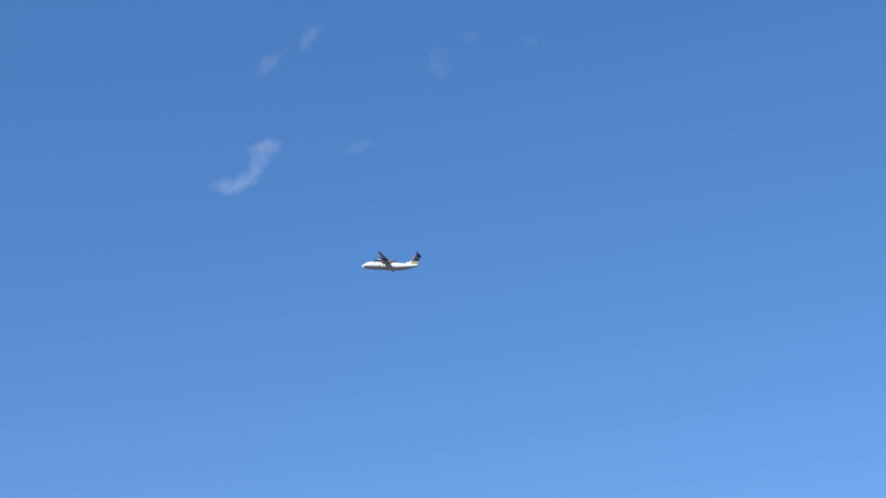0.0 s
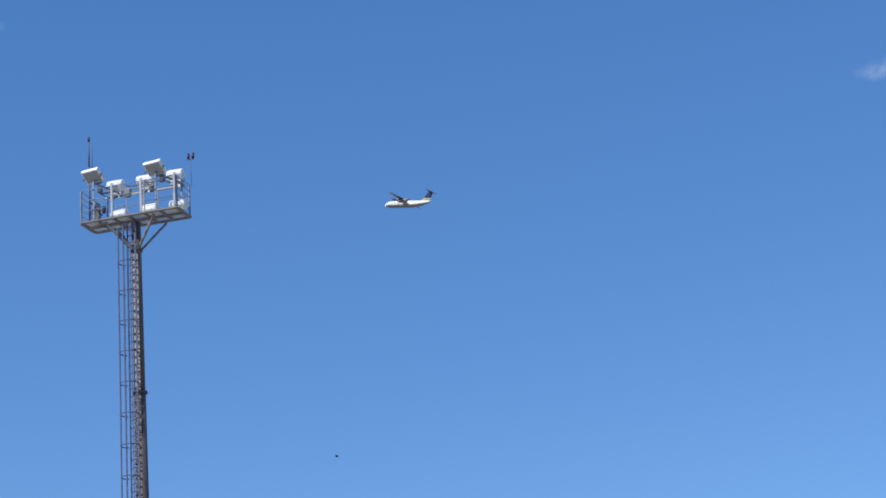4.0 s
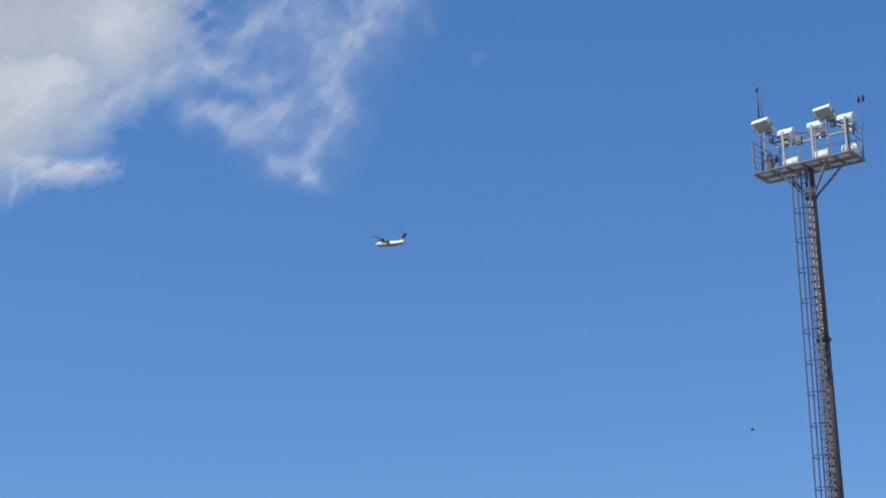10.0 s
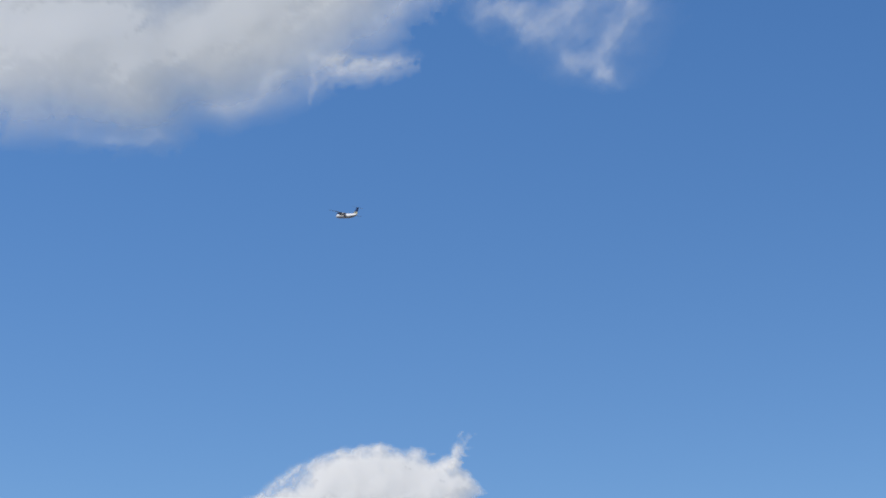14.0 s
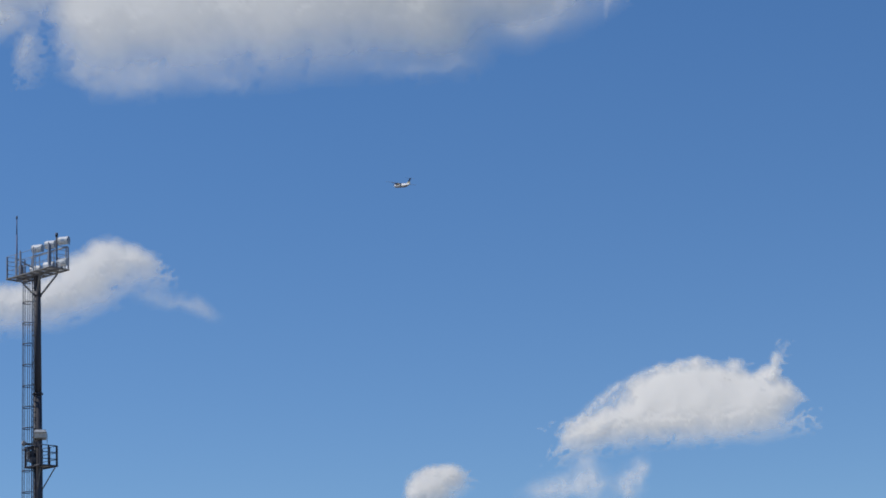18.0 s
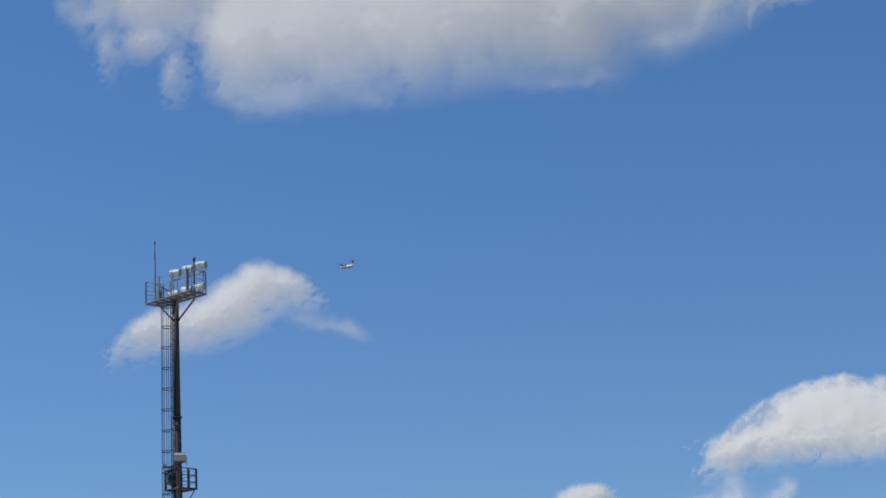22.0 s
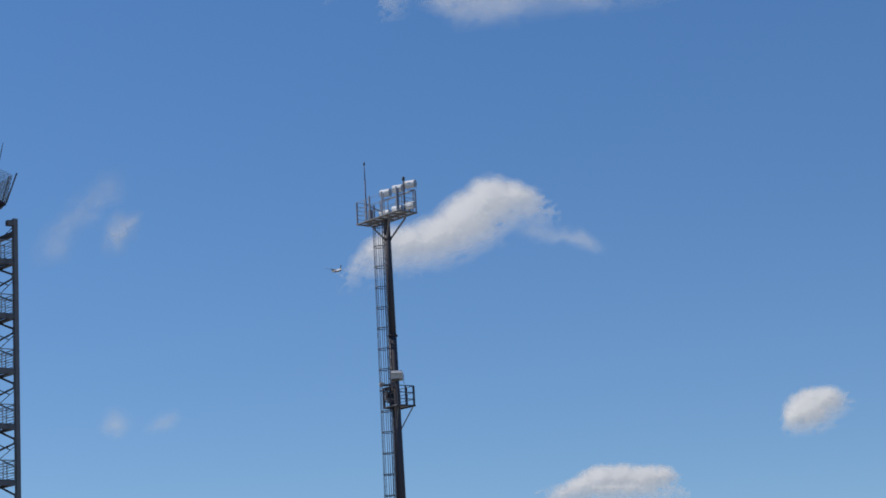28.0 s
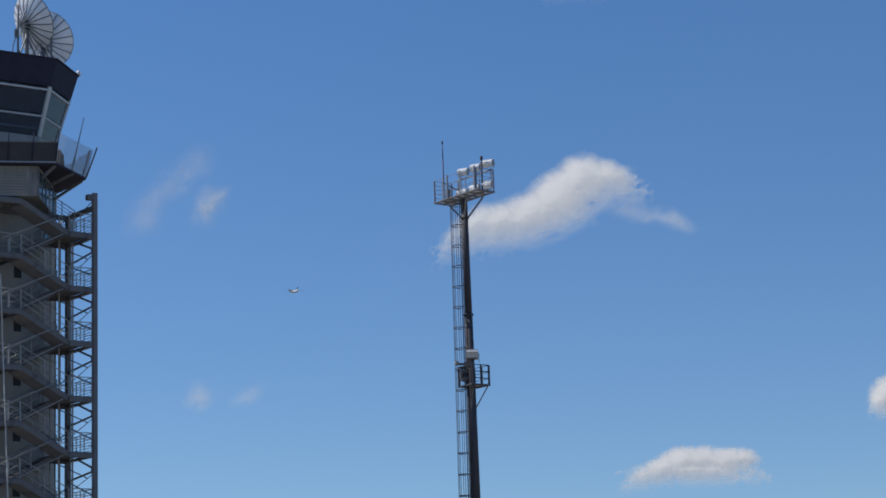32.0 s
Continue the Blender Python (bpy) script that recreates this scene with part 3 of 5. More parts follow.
for i in range(8):
    j = (i + 1) % 8
    for lo, hi, k in ((low, mid1, 0), (mid2, high, 1)):
        pane = part("window_pane", plate(lo[i], lo[j], hi[j], hi[i], 0.03, 0.12), GLASS, tower, "dark tinted cab window pane")
        pane.visible_shadow = False
    bar("window_transom", mid1[i] + (mid1[j] - mid1[i]) * 0.03, mid1[j] + (mid1[i] - mid1[j]) * 0.03, 0.09, 0.09, FRAME, tower)
    bar("window_sill", low[i] * 1.012, low[j] * 1.012, 0.13, 0.12, FRAME, tower, "pale window sill")
    bar("window_head", high[i] * 0.995, high[j] * 0.995, 0.12, 0.1, FRAME, tower)
    bar("window_mullion", low[i], high[i], 0.22, 0.14, FRAME, tower, "pale corner mullion")
    r0, r1 = ring_at(4.16, 39.0), ring_at(4.6, 40.5)
    part("fascia_panel", plate(r0[i], r0[j], r1[j], r1[i], 0.12), FASCIA, tower, "navy blue fascia panel")
part("roof", prism(octagon(4.5), 40.3, 40.46), DARKSTEEL, tower, "flat dark roof")
rim = ring_at(4.62, 40.5)
for i in range(8):
    bar("roof_edge", rim[i], rim[(i + 1) % 8], 0.10, 0.06, FASCIA, tower)
corner = Vector((4.62 * OUT[1][0], 4.62 * OUT[1][1], 40.55))
rod("corner_light", corner, corner + Vector((0, 0, 0.26)), 0.13, WHITE, tower, 10, 0.08, "small white corner lamp")
# projecting plant room with a louvred front under the gallery, and a glazed bay beside it
BAY = [(-0.3, -6.6), (4.0, -5.36), (3.5, -0.7), (-1.5, -2.0)]
part("plant_room", prism(BAY, 32.0, 33.62), CLAD, tower, "grey projecting plant room under the gallery")
for k in range(8):
    a, b = Vector((*BAY[0], 32.2 + 0.16 * k)), Vector((*BAY[1], 32.2 + 0.16 * k))
    out = Vector((0.28, -0.96, 0)) * 0.03
    bar("louvre_slat", a.lerp(b, 0.06) + out, a.lerp(b, 0.86) + out, 0.10, 0.05, CLAD, tower)
a, b = Vector((*BAY[1], 0)), Vector((*BAY[2], 0))
out = Vector((0.994, 0.107, 0)) * 0.012
for k in range(4):
    for z0, z1 in ((32.08, 32.7), (32.76, 33.44)):
        p, q = a.lerp(b, (k + 0.06) / 4) + out, a.lerp(b, (k + 0.94) / 4) + out
        pane = plate(p + Vector((0, 0, z0)), q + Vector((0, 0, z0)), q + Vector((0, 0, z1)), p + Vector((0, 0, z1)), 0.01)
        part("bay_pane", pane, BAYGLASS, tower, "teal tinted bay window pane")
for k in range(5):
    p = a.lerp(b, 0.004 + 0.992 * k / 4) + out
    bar("bay_mullion", p + Vector((0, 0, 32.0)), p + Vector((0, 0, 33.5)), 0.07, 0.09, STAIR, tower)
for zz in (30.6, 31.7, 32.7):
    a, b = ring_at(3.43, zz)[0], ring_at(3.43, zz)[1]
    c, d = ring_at(3.43, zz + 1.0)[1], ring_at(3.43, zz + 1.0)[0]
    part("window_pane", plate(a.lerp(b, 0.12), a.lerp(b, 0.88), c.lerp(d, 0.12), c.lerp(d, 0.88), 0.04), BAYGLASS, tower, "teal tinted stairhead window pane")
    for f in (0.08, 0.5, 0.92):
        bar("bay_mullion", a.lerp(b, f), d.lerp(c, f), 0.07, 0.09, FRAME, tower)
for zz in (28.2, 25.25, 22.3, 19.3, 16.35, 13.4, 10.4):
    a, b = ring_at(3.44, zz)[7], ring_at(3.44, zz)[0]
    part("slit_window", plate(a.lerp(b, 0.42), a.lerp(b, 0.58), a.lerp(b, 0.58) + Vector((0, 0, 1.0)), a.lerp(b, 0.42) + Vector((0, 0, 1.0)), 0.06), BLACK, tower, "dark slit window")
for zz in range(12, 33, 3):
    band = ring_at(3.425, zz)
    for i in (6, 7, 0, 1):
        bar("cladding_joint", band[i], band[(i + 1) % 8], 0.04, 0.03, DARKSTEEL, tower)
# gallery round the cab
GALLERY = [(3.0, 1.5), (-3.0, 3.2), (-5.6, 1.0), (-5.4, -3.0), (-1.0, -7.3), (5.0, -5.6), (5.66, -1.75)]
ZG = 33.75
part("gallery_floor", prism(GALLERY[::-1], ZG - 0.12, ZG), FASCIA, tower, "dark gallery deck")
for p, q in zip(GALLERY[3:], GALLERY[4:]):
    n = max(2, int(math.dist(p, q) / 1.2))
    for i in range(n if q != GALLERY[-1] else 1):
        f = i / n
        x, y = p[0] + (q[0] - p[0]) * f, p[1] + (q[1] - p[1]) * f
        o = Vector((x, y, 0)).normalized() * 0.42
        rod("gallery_post", (x, y, ZG), (x + o.x, y + o.y, ZG + 1.5), 0.035, FASCIA, tower)
    o1, o2 = Vector((*p, 0)).normalized() * 0.2, Vector((*q, 0)).normalized() * 0.2
    if q != GALLERY[-1]:
        part("gallery_parapet", plate((*p, ZG), (*q, ZG), (q[0] + o2.x, q[1] + o2.y, ZG + 1.0), (p[0] + o1.x, p[1] + o1.y, ZG + 1.0), 0.04), PARAPET, tower, "grimy dark gallery parapet panel")
        bar("deck_edge", (p[0] * 1.004, p[1] * 1.004, ZG - 0.03), (q[0] * 1.004, q[1] * 1.004, ZG - 0.03), 0.06, 0.07, GALV, tower, "pale edge strip of the gallery deck")
        bar("parapet_rail", (p[0] + o1.x * 1.1, p[1] + o1.y * 1.1, ZG + 1.02), (q[0] + o2.x * 1.1, q[1] + o2.y * 1.1, ZG + 1.02), 0.07, 0.06, STAIR, tower)
for x, y, w, h in ((4.35, -4.75, 0.5, 1.15), (4.75, -3.9, 0.4, 0.85), (4.6, -3.1, 0.35, 0.6), (4.95, -4.9, 0.3, 0.8)):
    part("gallery_cabinet", slab((w, 0.4, h), (x, y, ZG + h / 2), None, 0.03), PARAPET, tower, "dark equipment cabinet on the gallery")


def wire_panel(p, q):
    """A panel of crossed thin wires leaning out from p to q."""
    bm = bmesh.new()
    p, q = Vector((*p, ZG)), Vector((*q, ZG))
    lean = lambda v: Vector((v.x, v.y, 0)).normalized() * 0.42 + Vector((0, 0, 1.5))
    n = int((q - p).length / 0.11)
    for i in range(n + 1):
        a = p.lerp(q, i / n)
        m, length = along(a, a + lean(a))
        put_box(bm, (0.012, 0.012, length), m @ Vector((0, 0, length / 2)), m.to_3x3().to_4x4())
    for k in range(13):
        a, b = p + lean(p) * (k / 12), q + lean(q) * (k / 12)
        m, length = along(a, b)
        put_box(bm, (0.012, 0.012, length), m @ Vector((0, 0, length / 2)), m.to_3x3().to_4x4())
    return bm


for p, q in ((GALLERY[5], GALLERY[6]), (GALLERY[6], GALLERY[0])):
    part("wire_panel", wire_panel(p, q), HANDRAIL, tower, "leaning wire mesh guard panel")
for f, lean in ((0.0, 0.7), (0.14, 0.5)):
    p, q = GALLERY[6], GALLERY[0]
    x, y = p[0] + (q[0] - p[0]) * f, p[1] + (q[1] - p[1]) * f
    o = Vector((x, y, 0)).normalized()
    rod("gallery_post", (x, y, ZG), (x + lean * o.x, y + lean * o.y, ZG + 1.6), 0.05, STAIR, tower)
x, y = GALLERY[6][0] * 0.86, GALLERY[6][1] * 0.86 + 0.4
rod("whip_antenna", (x - 0.3, y, ZG + 0.1), (x + 0.5, y, ZG + 3.6), 0.055, STAIR, tower, 6, 0.018, "leaning whip antenna")
for a, b in (((5.4, -1.6, ZG - 0.14), (3.6, -0.9, ZG - 0.95)), ((3.2, 1.0, ZG - 0.14), (3.0, 0.6, ZG - 1.1)), ((4.9, -5.3, ZG - 0.14), (4.1, -5.0, ZG - 0.7)), ((5.4, -3.4, ZG - 0.14), (3.85, -3.3, ZG - 0.8))):
    bar("gallery_bracket", a, b, 0.12, 0.12, STAIR, tower)

# ---------------------------------------------------------------- outside stair
STEP_Z = 2.97
LX, LY, LAND = -5.8, 3.1, 1.5
stair = thing("outside_stair", pose(-38.832, 109.285, -SUNK, 0, 0, 47.6), "dark steel escape stair bolted to the control tower", "stair")
for x, y in ((0, 0), (0, LY), (LX, 0), (LX, LY)):
    bar("column", (x, y, SUNK), (x, y, 32.6 if x == 0 and y == 0 else 31.8), 0.24, 0.24, STAIR, stair, "dark steel stair column")
part("column_cap", slab((0.34, 0.34, 0.3), (-0.28, 0.05, 32.35), None, 0.03), STAIR, stair)
for (a, b) in (((0, 0), (0, LY)), ((LX, LY), (0, LY)), ((LX, 0), (LX, LY))):
    bar("head_beam", (*a, 31.8), (*b, 31.8), 0.2, 0.26, STAIR, stair)


def stair_rails(p0, p1, rails, mat=HANDRAIL, posts=3):
    p0, p1 = Vector(p0), Vector(p1)
    for i in range(posts):
        q = p0.lerp(p1, i / (posts - 1))
        bar("rail_post", q, q + Vector((0, 0, 1.05)), 0.04, 0.04, mat, stair)
    for k in range(rails):
        z = Vector((0, 0, 1.05 * (k + 1) / rails))
        rod("handrail" if k == rails - 1 else "rail", p0 + z, p1 + z, 0.028 if k == rails - 1 else 0.018, mat, stair, 5)


def flight(y0, y1, xa, za, xb, zb):
    """A flight of open treads between two stringers."""
    for y in (y0, y1):
        bar("stringer", (xa, y, za - 0.1), (xb, y, zb - 0.1), 0.05, 0.28, STAIR, stair)
    mid = (y0 + y1) / 2
    m, length = along((xa, mid, za - 0.22), (xb, mid, zb - 0.22))
    sheet = part("soffit", slab((0.02, y1 - y0 - 0.06, length), (0, 0, length / 2)), STAIR, stair)
    turn = m.to_3x3()
    side = 90 if abs((turn @ Vector((0, 1, 0))).y) < 0.5 else 0
    sheet.matrix_local = m @ pose(0, 0, 0, 0, 0, side)
    n = 8
    for i in range(n):
        f = (i + 0.5) / n
        tread = new("tread", TREAD)
        tread.parent, tread.matrix_local = stair, pose(xa + (xb - xa) * f, (y0 + y1) / 2, za + (zb - za) * f)


bm = slab((0.30, 1.26, 0.04))
TREAD = bpy.data.meshes.new("tread")
bm.to_mesh(TREAD)
bm.free()
TREAD.materials.append(STAIR)
for k in range(-7, 2):
    z = 27.38 + STEP_Z * k
    zl = z + STEP_Z / 2
    part("landing", slab((LAND, LY - 0.1, 0.07), (-LAND / 2, LY / 2, z)), STAIR, stair, "dark steel stair landing")
    bar("landing_beam", (-LAND, 0, z - 0.16), (0, 0, z - 0.16), 0.12, 0.26, STAIR, stair)
    bar("landing_beam", (0, 0.12, z - 0.16), (0, LY - 0.12, z - 0.16), 0.26, 0.12, STAIR, stair)
    bar("landing_beam", (-LAND, LY, z - 0.16), (0, LY, z - 0.16), 0.12, 0.26, STAIR, stair)
    part("landing", slab((LAND, LY - 0.1, 0.07), (LX + LAND / 2, LY / 2, zl)), STAIR, stair)
    bar("landing_beam", (LX, 0, zl - 0.16), (LX + LAND, 0, zl - 0.16), 0.12, 0.26, STAIR, stair)
    bar("landing_beam", (LX, 0.12, zl - 0.16), (LX, LY - 0.12, zl - 0.16), 0.26, 0.12, STAIR, stair)
    flight(0.12, 1.42, LX + LAND, zl, -LAND, z)
    if k < 1:
        stair_rails((LX + LAND, 0.08, zl), (-LAND, 0.08, z), 3)
        stair_rails((LX + LAND, 1.46, zl), (-LAND, 1.46, z), 2)
    if k < 1:
        flight(1.66, 2.96, LX + LAND, zl, -LAND, z + STEP_Z)
        stair_rails((LX + LAND, 3.0, zl), (-LAND, 3.0, z + STEP_Z), 3)
        stair_rails((LX + LAND, 1.62, zl), (-LAND, 1.62, z + STEP_Z), 2)
    stair_rails((-0.05, 0.2, z), (-0.05, LY - 0.2, z), 7, posts=4)
    stair_rails((-LAND, 0.05, z), (-0.15, 0.05, z), 3)
    stair_rails((-LAND, LY, z), (-0.15, LY, z), 5)
    if k < 1:
        stair_rails((LX + 0.05, 0.2, zl), (LX + 0.05, LY - 0.2, zl), 5)
        stair_rails((LX + 0.15, 0.05, zl), (LX + LAND, 0.05, zl), 3)
    rod("brace", (0, 0.05, z - 0.85), (0, LY * 0.6, z - 0.2), 0.06, STAIR, stair)
    rod("brace", (0, 0.05, z - 0.95), (0, LY, z - 1.25), 0.06, STAIR, stair)
    rod("brace", (0, LY, z - 1.25), (0, 0.05, z - 2.3), 0.04, STAIR, stair)
    part("gusset", slab((0.04, 0.34, 0.4), (0, 0.22, z - 0.85)), STAIR, stair)
    rod("brace", (LX, 0.05, zl - 1.0), (LX, LY, zl - 0.2), 0.05, STAIR, stair)
    rod("tie", (LX + 0.4, -0.02, z - 0.75), (-LAND - 1.0, -0.02, z + 0.55), 0.03, HANDRAIL, stair)
    rod("tie", (LX + LAND, -0.02, z - 1.4), (-LAND - 0.4, -0.02, z - 0.2), 0.025, HANDRAIL, stair)
    rod("tie", (0.02, 0.1, z + 1.9), (0.02, LY - 0.1, z + 1.1), 0.022, STAIR, stair)
    rod("tie", (-LAND, LY, z + 1.4), (0, LY, z + 0.4), 0.035, STAIR, stair)
    rod("tie", (-LAND, LY, z + 0.4), (0, LY, z + 1.4), 0.035, STAIR, stair)
    part("bulkhead_lamp", slab((0.16, 0.08, 0.16), (-LAND - 0.5, 0.02, z + 0.45), None, 0.03), WHITE, stair, "small white bulkhead lamp")
# pipes and hangers between the shaft and the stair
for x, y, r in ((-0.35, LY + 0.25, 0.05), (-1.6, LY + 0.2, 0.06), (-2.2, LY + 0.15, 0.04)):
    rod("riser_pipe", (x, y, SUNK), (x, y, 31.2), r, STAIR if r > 0.045 else HANDRAIL, stair, 8)
for k in range(-7, 2):
    z = 27.38 + STEP_Z * k
    for x, dz in ((-0.35, 0.5), (-1.6, 1.6), (-2.2, 2.3)):
        bar("pipe_clamp", (x, LY + 0.02, z + dz), (x, LY + 0.3, z + dz), 0.12, 0.05, HANDRAIL, stair)
    rod("hanger", (-LAND, 0.1, z - 0.1), (-LAND - 0.9, 1.5, z + 1.2), 0.025, HANDRAIL, stair)
    rod("hanger", (-LAND + 0.3, LY - 0.1, z - 0.1), (-0.1, 0.6, z - 1.3), 0.03, STAIR, stair)
# rails of the short flight that leads on up to the gallery
stair_rails((-1.9, 1.62, 31.65), (-0.35, 1.62, 30.85), 5)
for x, y in ((-1.0, LY + 0.1), (-0.7, LY + 0.1), (-0.14, 2.5), (-0.14, 2.25), (-1.3, 1.6)):
    bar("conduit", (x, y, SUNK), (x, y, 31.5), 0.07, 0.07, HANDRAIL, stair, "vertical cable conduit")
bar("drop_cable", (LX + 1.25, -0.16, SUNK), (LX + 0.2, -0.16, 27.6), 0.05, 0.05, GRATE, stair, "pale slack cable")
bar("drop_cable", (LX + 0.2, -0.16, 27.6), (LX - 0.2, -0.16, 27.75), 0.05, 0.05, GRATE, stair)


# ---------------------------------------------------------------- dishes on the tower roof
def dish(at, radius, face, stand, label, petals=20):
    """A petal reflector on a pipe stand, with ribs, hub and feed."""
    d = thing("satellite_dish", Matrix.Translation(at), label, "dish antenna", "dishes on the tower roof")
    tip = pose(0, 0, stand) @ pose(0, 0, 0, face[0], 0, face[1])
    depth = radius * 0.32
    for i in range(petals):
        a0, a1 = 2 * math.pi * i / petals, 2 * math.pi * (i + 0.94) / petals
        am = (a0 + a1) / 2
        rings = []
        for r in (0.14, 0.4, 0.7, 1.0):
            z = depth * r * r
            rings.append([Vector((radius * r * math.cos(a0), radius * r * math.sin(a0), z + 0.0)),
                          Vector((radius * r * math.cos(am), radius * r * math.sin(am), z - 0.035 * r)),
                          Vector((radius * r * math.cos(a1), radius * r * math.sin(a1), z))])
        bm = bmesh.new()
        top = [[bm.verts.new(v) for v in ring] for ring in rings]
        und = [[bm.verts.new(v - Vector((0, 0, 0.02))) for v in ring] for ring in rings]
        for a, b in zip(top, top[1:]):
            for j in range(2):
                bm.faces.new((a[j], a[j + 1], b[j + 1], b[j]))
        for a, b in zip(und, und[1:]):
            for j in range(2):
                bm.faces.new((a[j + 1], a[j], b[j], b[j + 1]))
        ob = part("petal", bm, DISHMESH, d, "pale grey dish petal")
        ob.matrix_local = tip
        e = [tip @ Vector((radius * r * math.cos(a0), radius * r * math.sin(a0), depth * r * r - 0.05)) for r in (0.14, 0.6, 1.0)]
        bar("rib", e[0], e[1], 0.03, 0.05, DARKSTEEL, d)
        bar("rib", e[1], e[2], 0.03, 0.05, DARKSTEEL, d)
    ob = part("rim", hoop(radius, 0.025, 0, 2 * math.pi, 40), DARKSTEEL, d)
    ob.matrix_local = tip @ pose(0, 0, depth)
    feed = tip @ Vector((0, 0, radius * 0.8))
    rod("feed_horn", feed, tip @ Vector((0, 0, radius * 0.62)), 0.09, DARKSTEEL, d, 10)
    for k in range(3):
        a = 2 * math.pi * k / 3 + 0.5
        rod("feed_strut", tip @ Vector((radius * 0.8 * math.cos(a), radius * 0.8 * math.sin(a), depth * 0.64)), feed, 0.022, DARKSTEEL, d)
    for k in range(10):
        a = 2 * math.pi * k / 10
        rod("back_strut", tip @ Vector((radius * 0.5 * math.cos(a), radius * 0.5 * math.sin(a), depth * 0.25 - 0.04)), tip @ Vector((0.1 * math.cos(a), 0.1 * math.sin(a), -0.45)), 0.03, GALV, d, 5)
    rod("hub", tip @ Vector((0, 0, -0.35)), tip @ Vector((0, 0, 0.02)), 0.24, DARKSTEEL, d, 12)
    rod("stand_pipe", (0, 0, 0), (0, 0, stand - 0.1), 0.11, DARKSTEEL, d, 10)
    for k in range(3):
        a = 2 * math.pi * k / 3
        bar("stand_leg", (0.8 * math.cos(a), 0.8 * math.sin(a), 0), (0, 0, stand * 0.75), 0.07, 0.07, DARKSTEEL, d)
    return d


def on_roof(x, y):
    """A point on the tower's roof, from its axis."""
    return pose(TX, TY, -SUNK, 0, 0, TURN) @ Vector((x, y, 40.47))


dish(on_roof(1.97, -0.66), 1.6, (-66, -33), 2.65, "large pale petal dish antenna on the tower roof")
dish(on_roof(2.68, 0.16), 1.62, (-66, -9), 1.85, "pale ribbed dish antenna beside a larger dish")
for x, y, h in ((1.8, -1.82, 3.4), (3.35, -0.6, 2.7)):
    pole = thing("roof_antenna", Matrix.Translation(on_roof(x, y)) @ pose(0, 0, 0, 0, 0, TURN), "dark slim antenna pole on the tower roof", "antenna")
    rod("pole", (0, 0, 0), (0, 0, h), 0.06, STAIR, pole, 8)
    rod("base", (0, 0, 0), (0, 0, 0.06), 0.2, STAIR, pole, 10)
    if h > 3:
        part("splice_box", slab((0.16, 0.14, 0.5), (-0.12, 0, 1.75), None, 0.04), STAIR, pole, "dark splice box clamped to the pole")
        for i in range(6):
            p, q = ((-0.14 - 0.16 * math.sin(math.pi * g / 6), 0, 1.5 - 0.24 * g) for g in (i, i + 1))
            rod("cable", p, q, 0.03, STAIR, pole, 5)
        bar("strut", (0.35, 0.1, 0), (0, 0, 0.9), 0.07, 0.07, STAIR, pole)


# ---------------------------------------------------------------- airliner
def oval(y, w, h, z, n=20):
    return [(w * math.cos(2 * math.pi * i / n), y, z + h * math.sin(2 * math.pi * i / n)) for i in range(n)]


def wing_box(sections):
    """A skin over aerofoil sections: (x, y of leading edge, chord, thickness, z)."""
    rings = []
    for x, y, c, t, z in sections:
        rings.append([(x, y, z), (x, y - 0.12 * c, z + 0.55 * t), (x, y - 0.4 * c, z + 0.6 * t), (x, y - c, z + 0.05 * t),
                      (x, y - c, z - 0.02 * t), (x, y - 0.4 * c, z - 0.4 * t), (x, y - 0.12 * c, z - 0.42 * t)])
    return loft(rings)


plane = thing("airliner", pose(640, 757, 328), "white twin-propeller airliner with navy tail and yellow stripe", "airplane")
body = [(11.35, 0.05, 0.05, -0.5), (11.0, 0.54, 0.46, -0.47), (10.3, 1.02, 0.92, -0.32), (9.1, 1.4, 1.32, -0.1), (7.6, 1.52, 1.53, 0), (-2.5, 1.52, 1.53, 0),
        (-5.0, 1.36, 1.36, 0.14), (-7.6, 0.98, 1.02, 0.42), (-9.8, 0.52, 0.6, 0.75), (-11.1, 0.14, 0.2, 0.95)]
part("fuselage", loft([oval(y, w, h, z) for y, w, h, z in body]), FUSELAGE, plane, "white aircraft fuselage", True)


def belly_ring(y, w, h, z):
    a = [math.radians(191 + 158 * i / 10) for i in range(11)]
    return [(1.012 * w * math.cos(v), y, z + 1.012 * h * math.sin(v)) for v in a] + [(0.97 * w * math.cos(v), y, z + 0.97 * h * math.sin(v)) for v in reversed(a)]


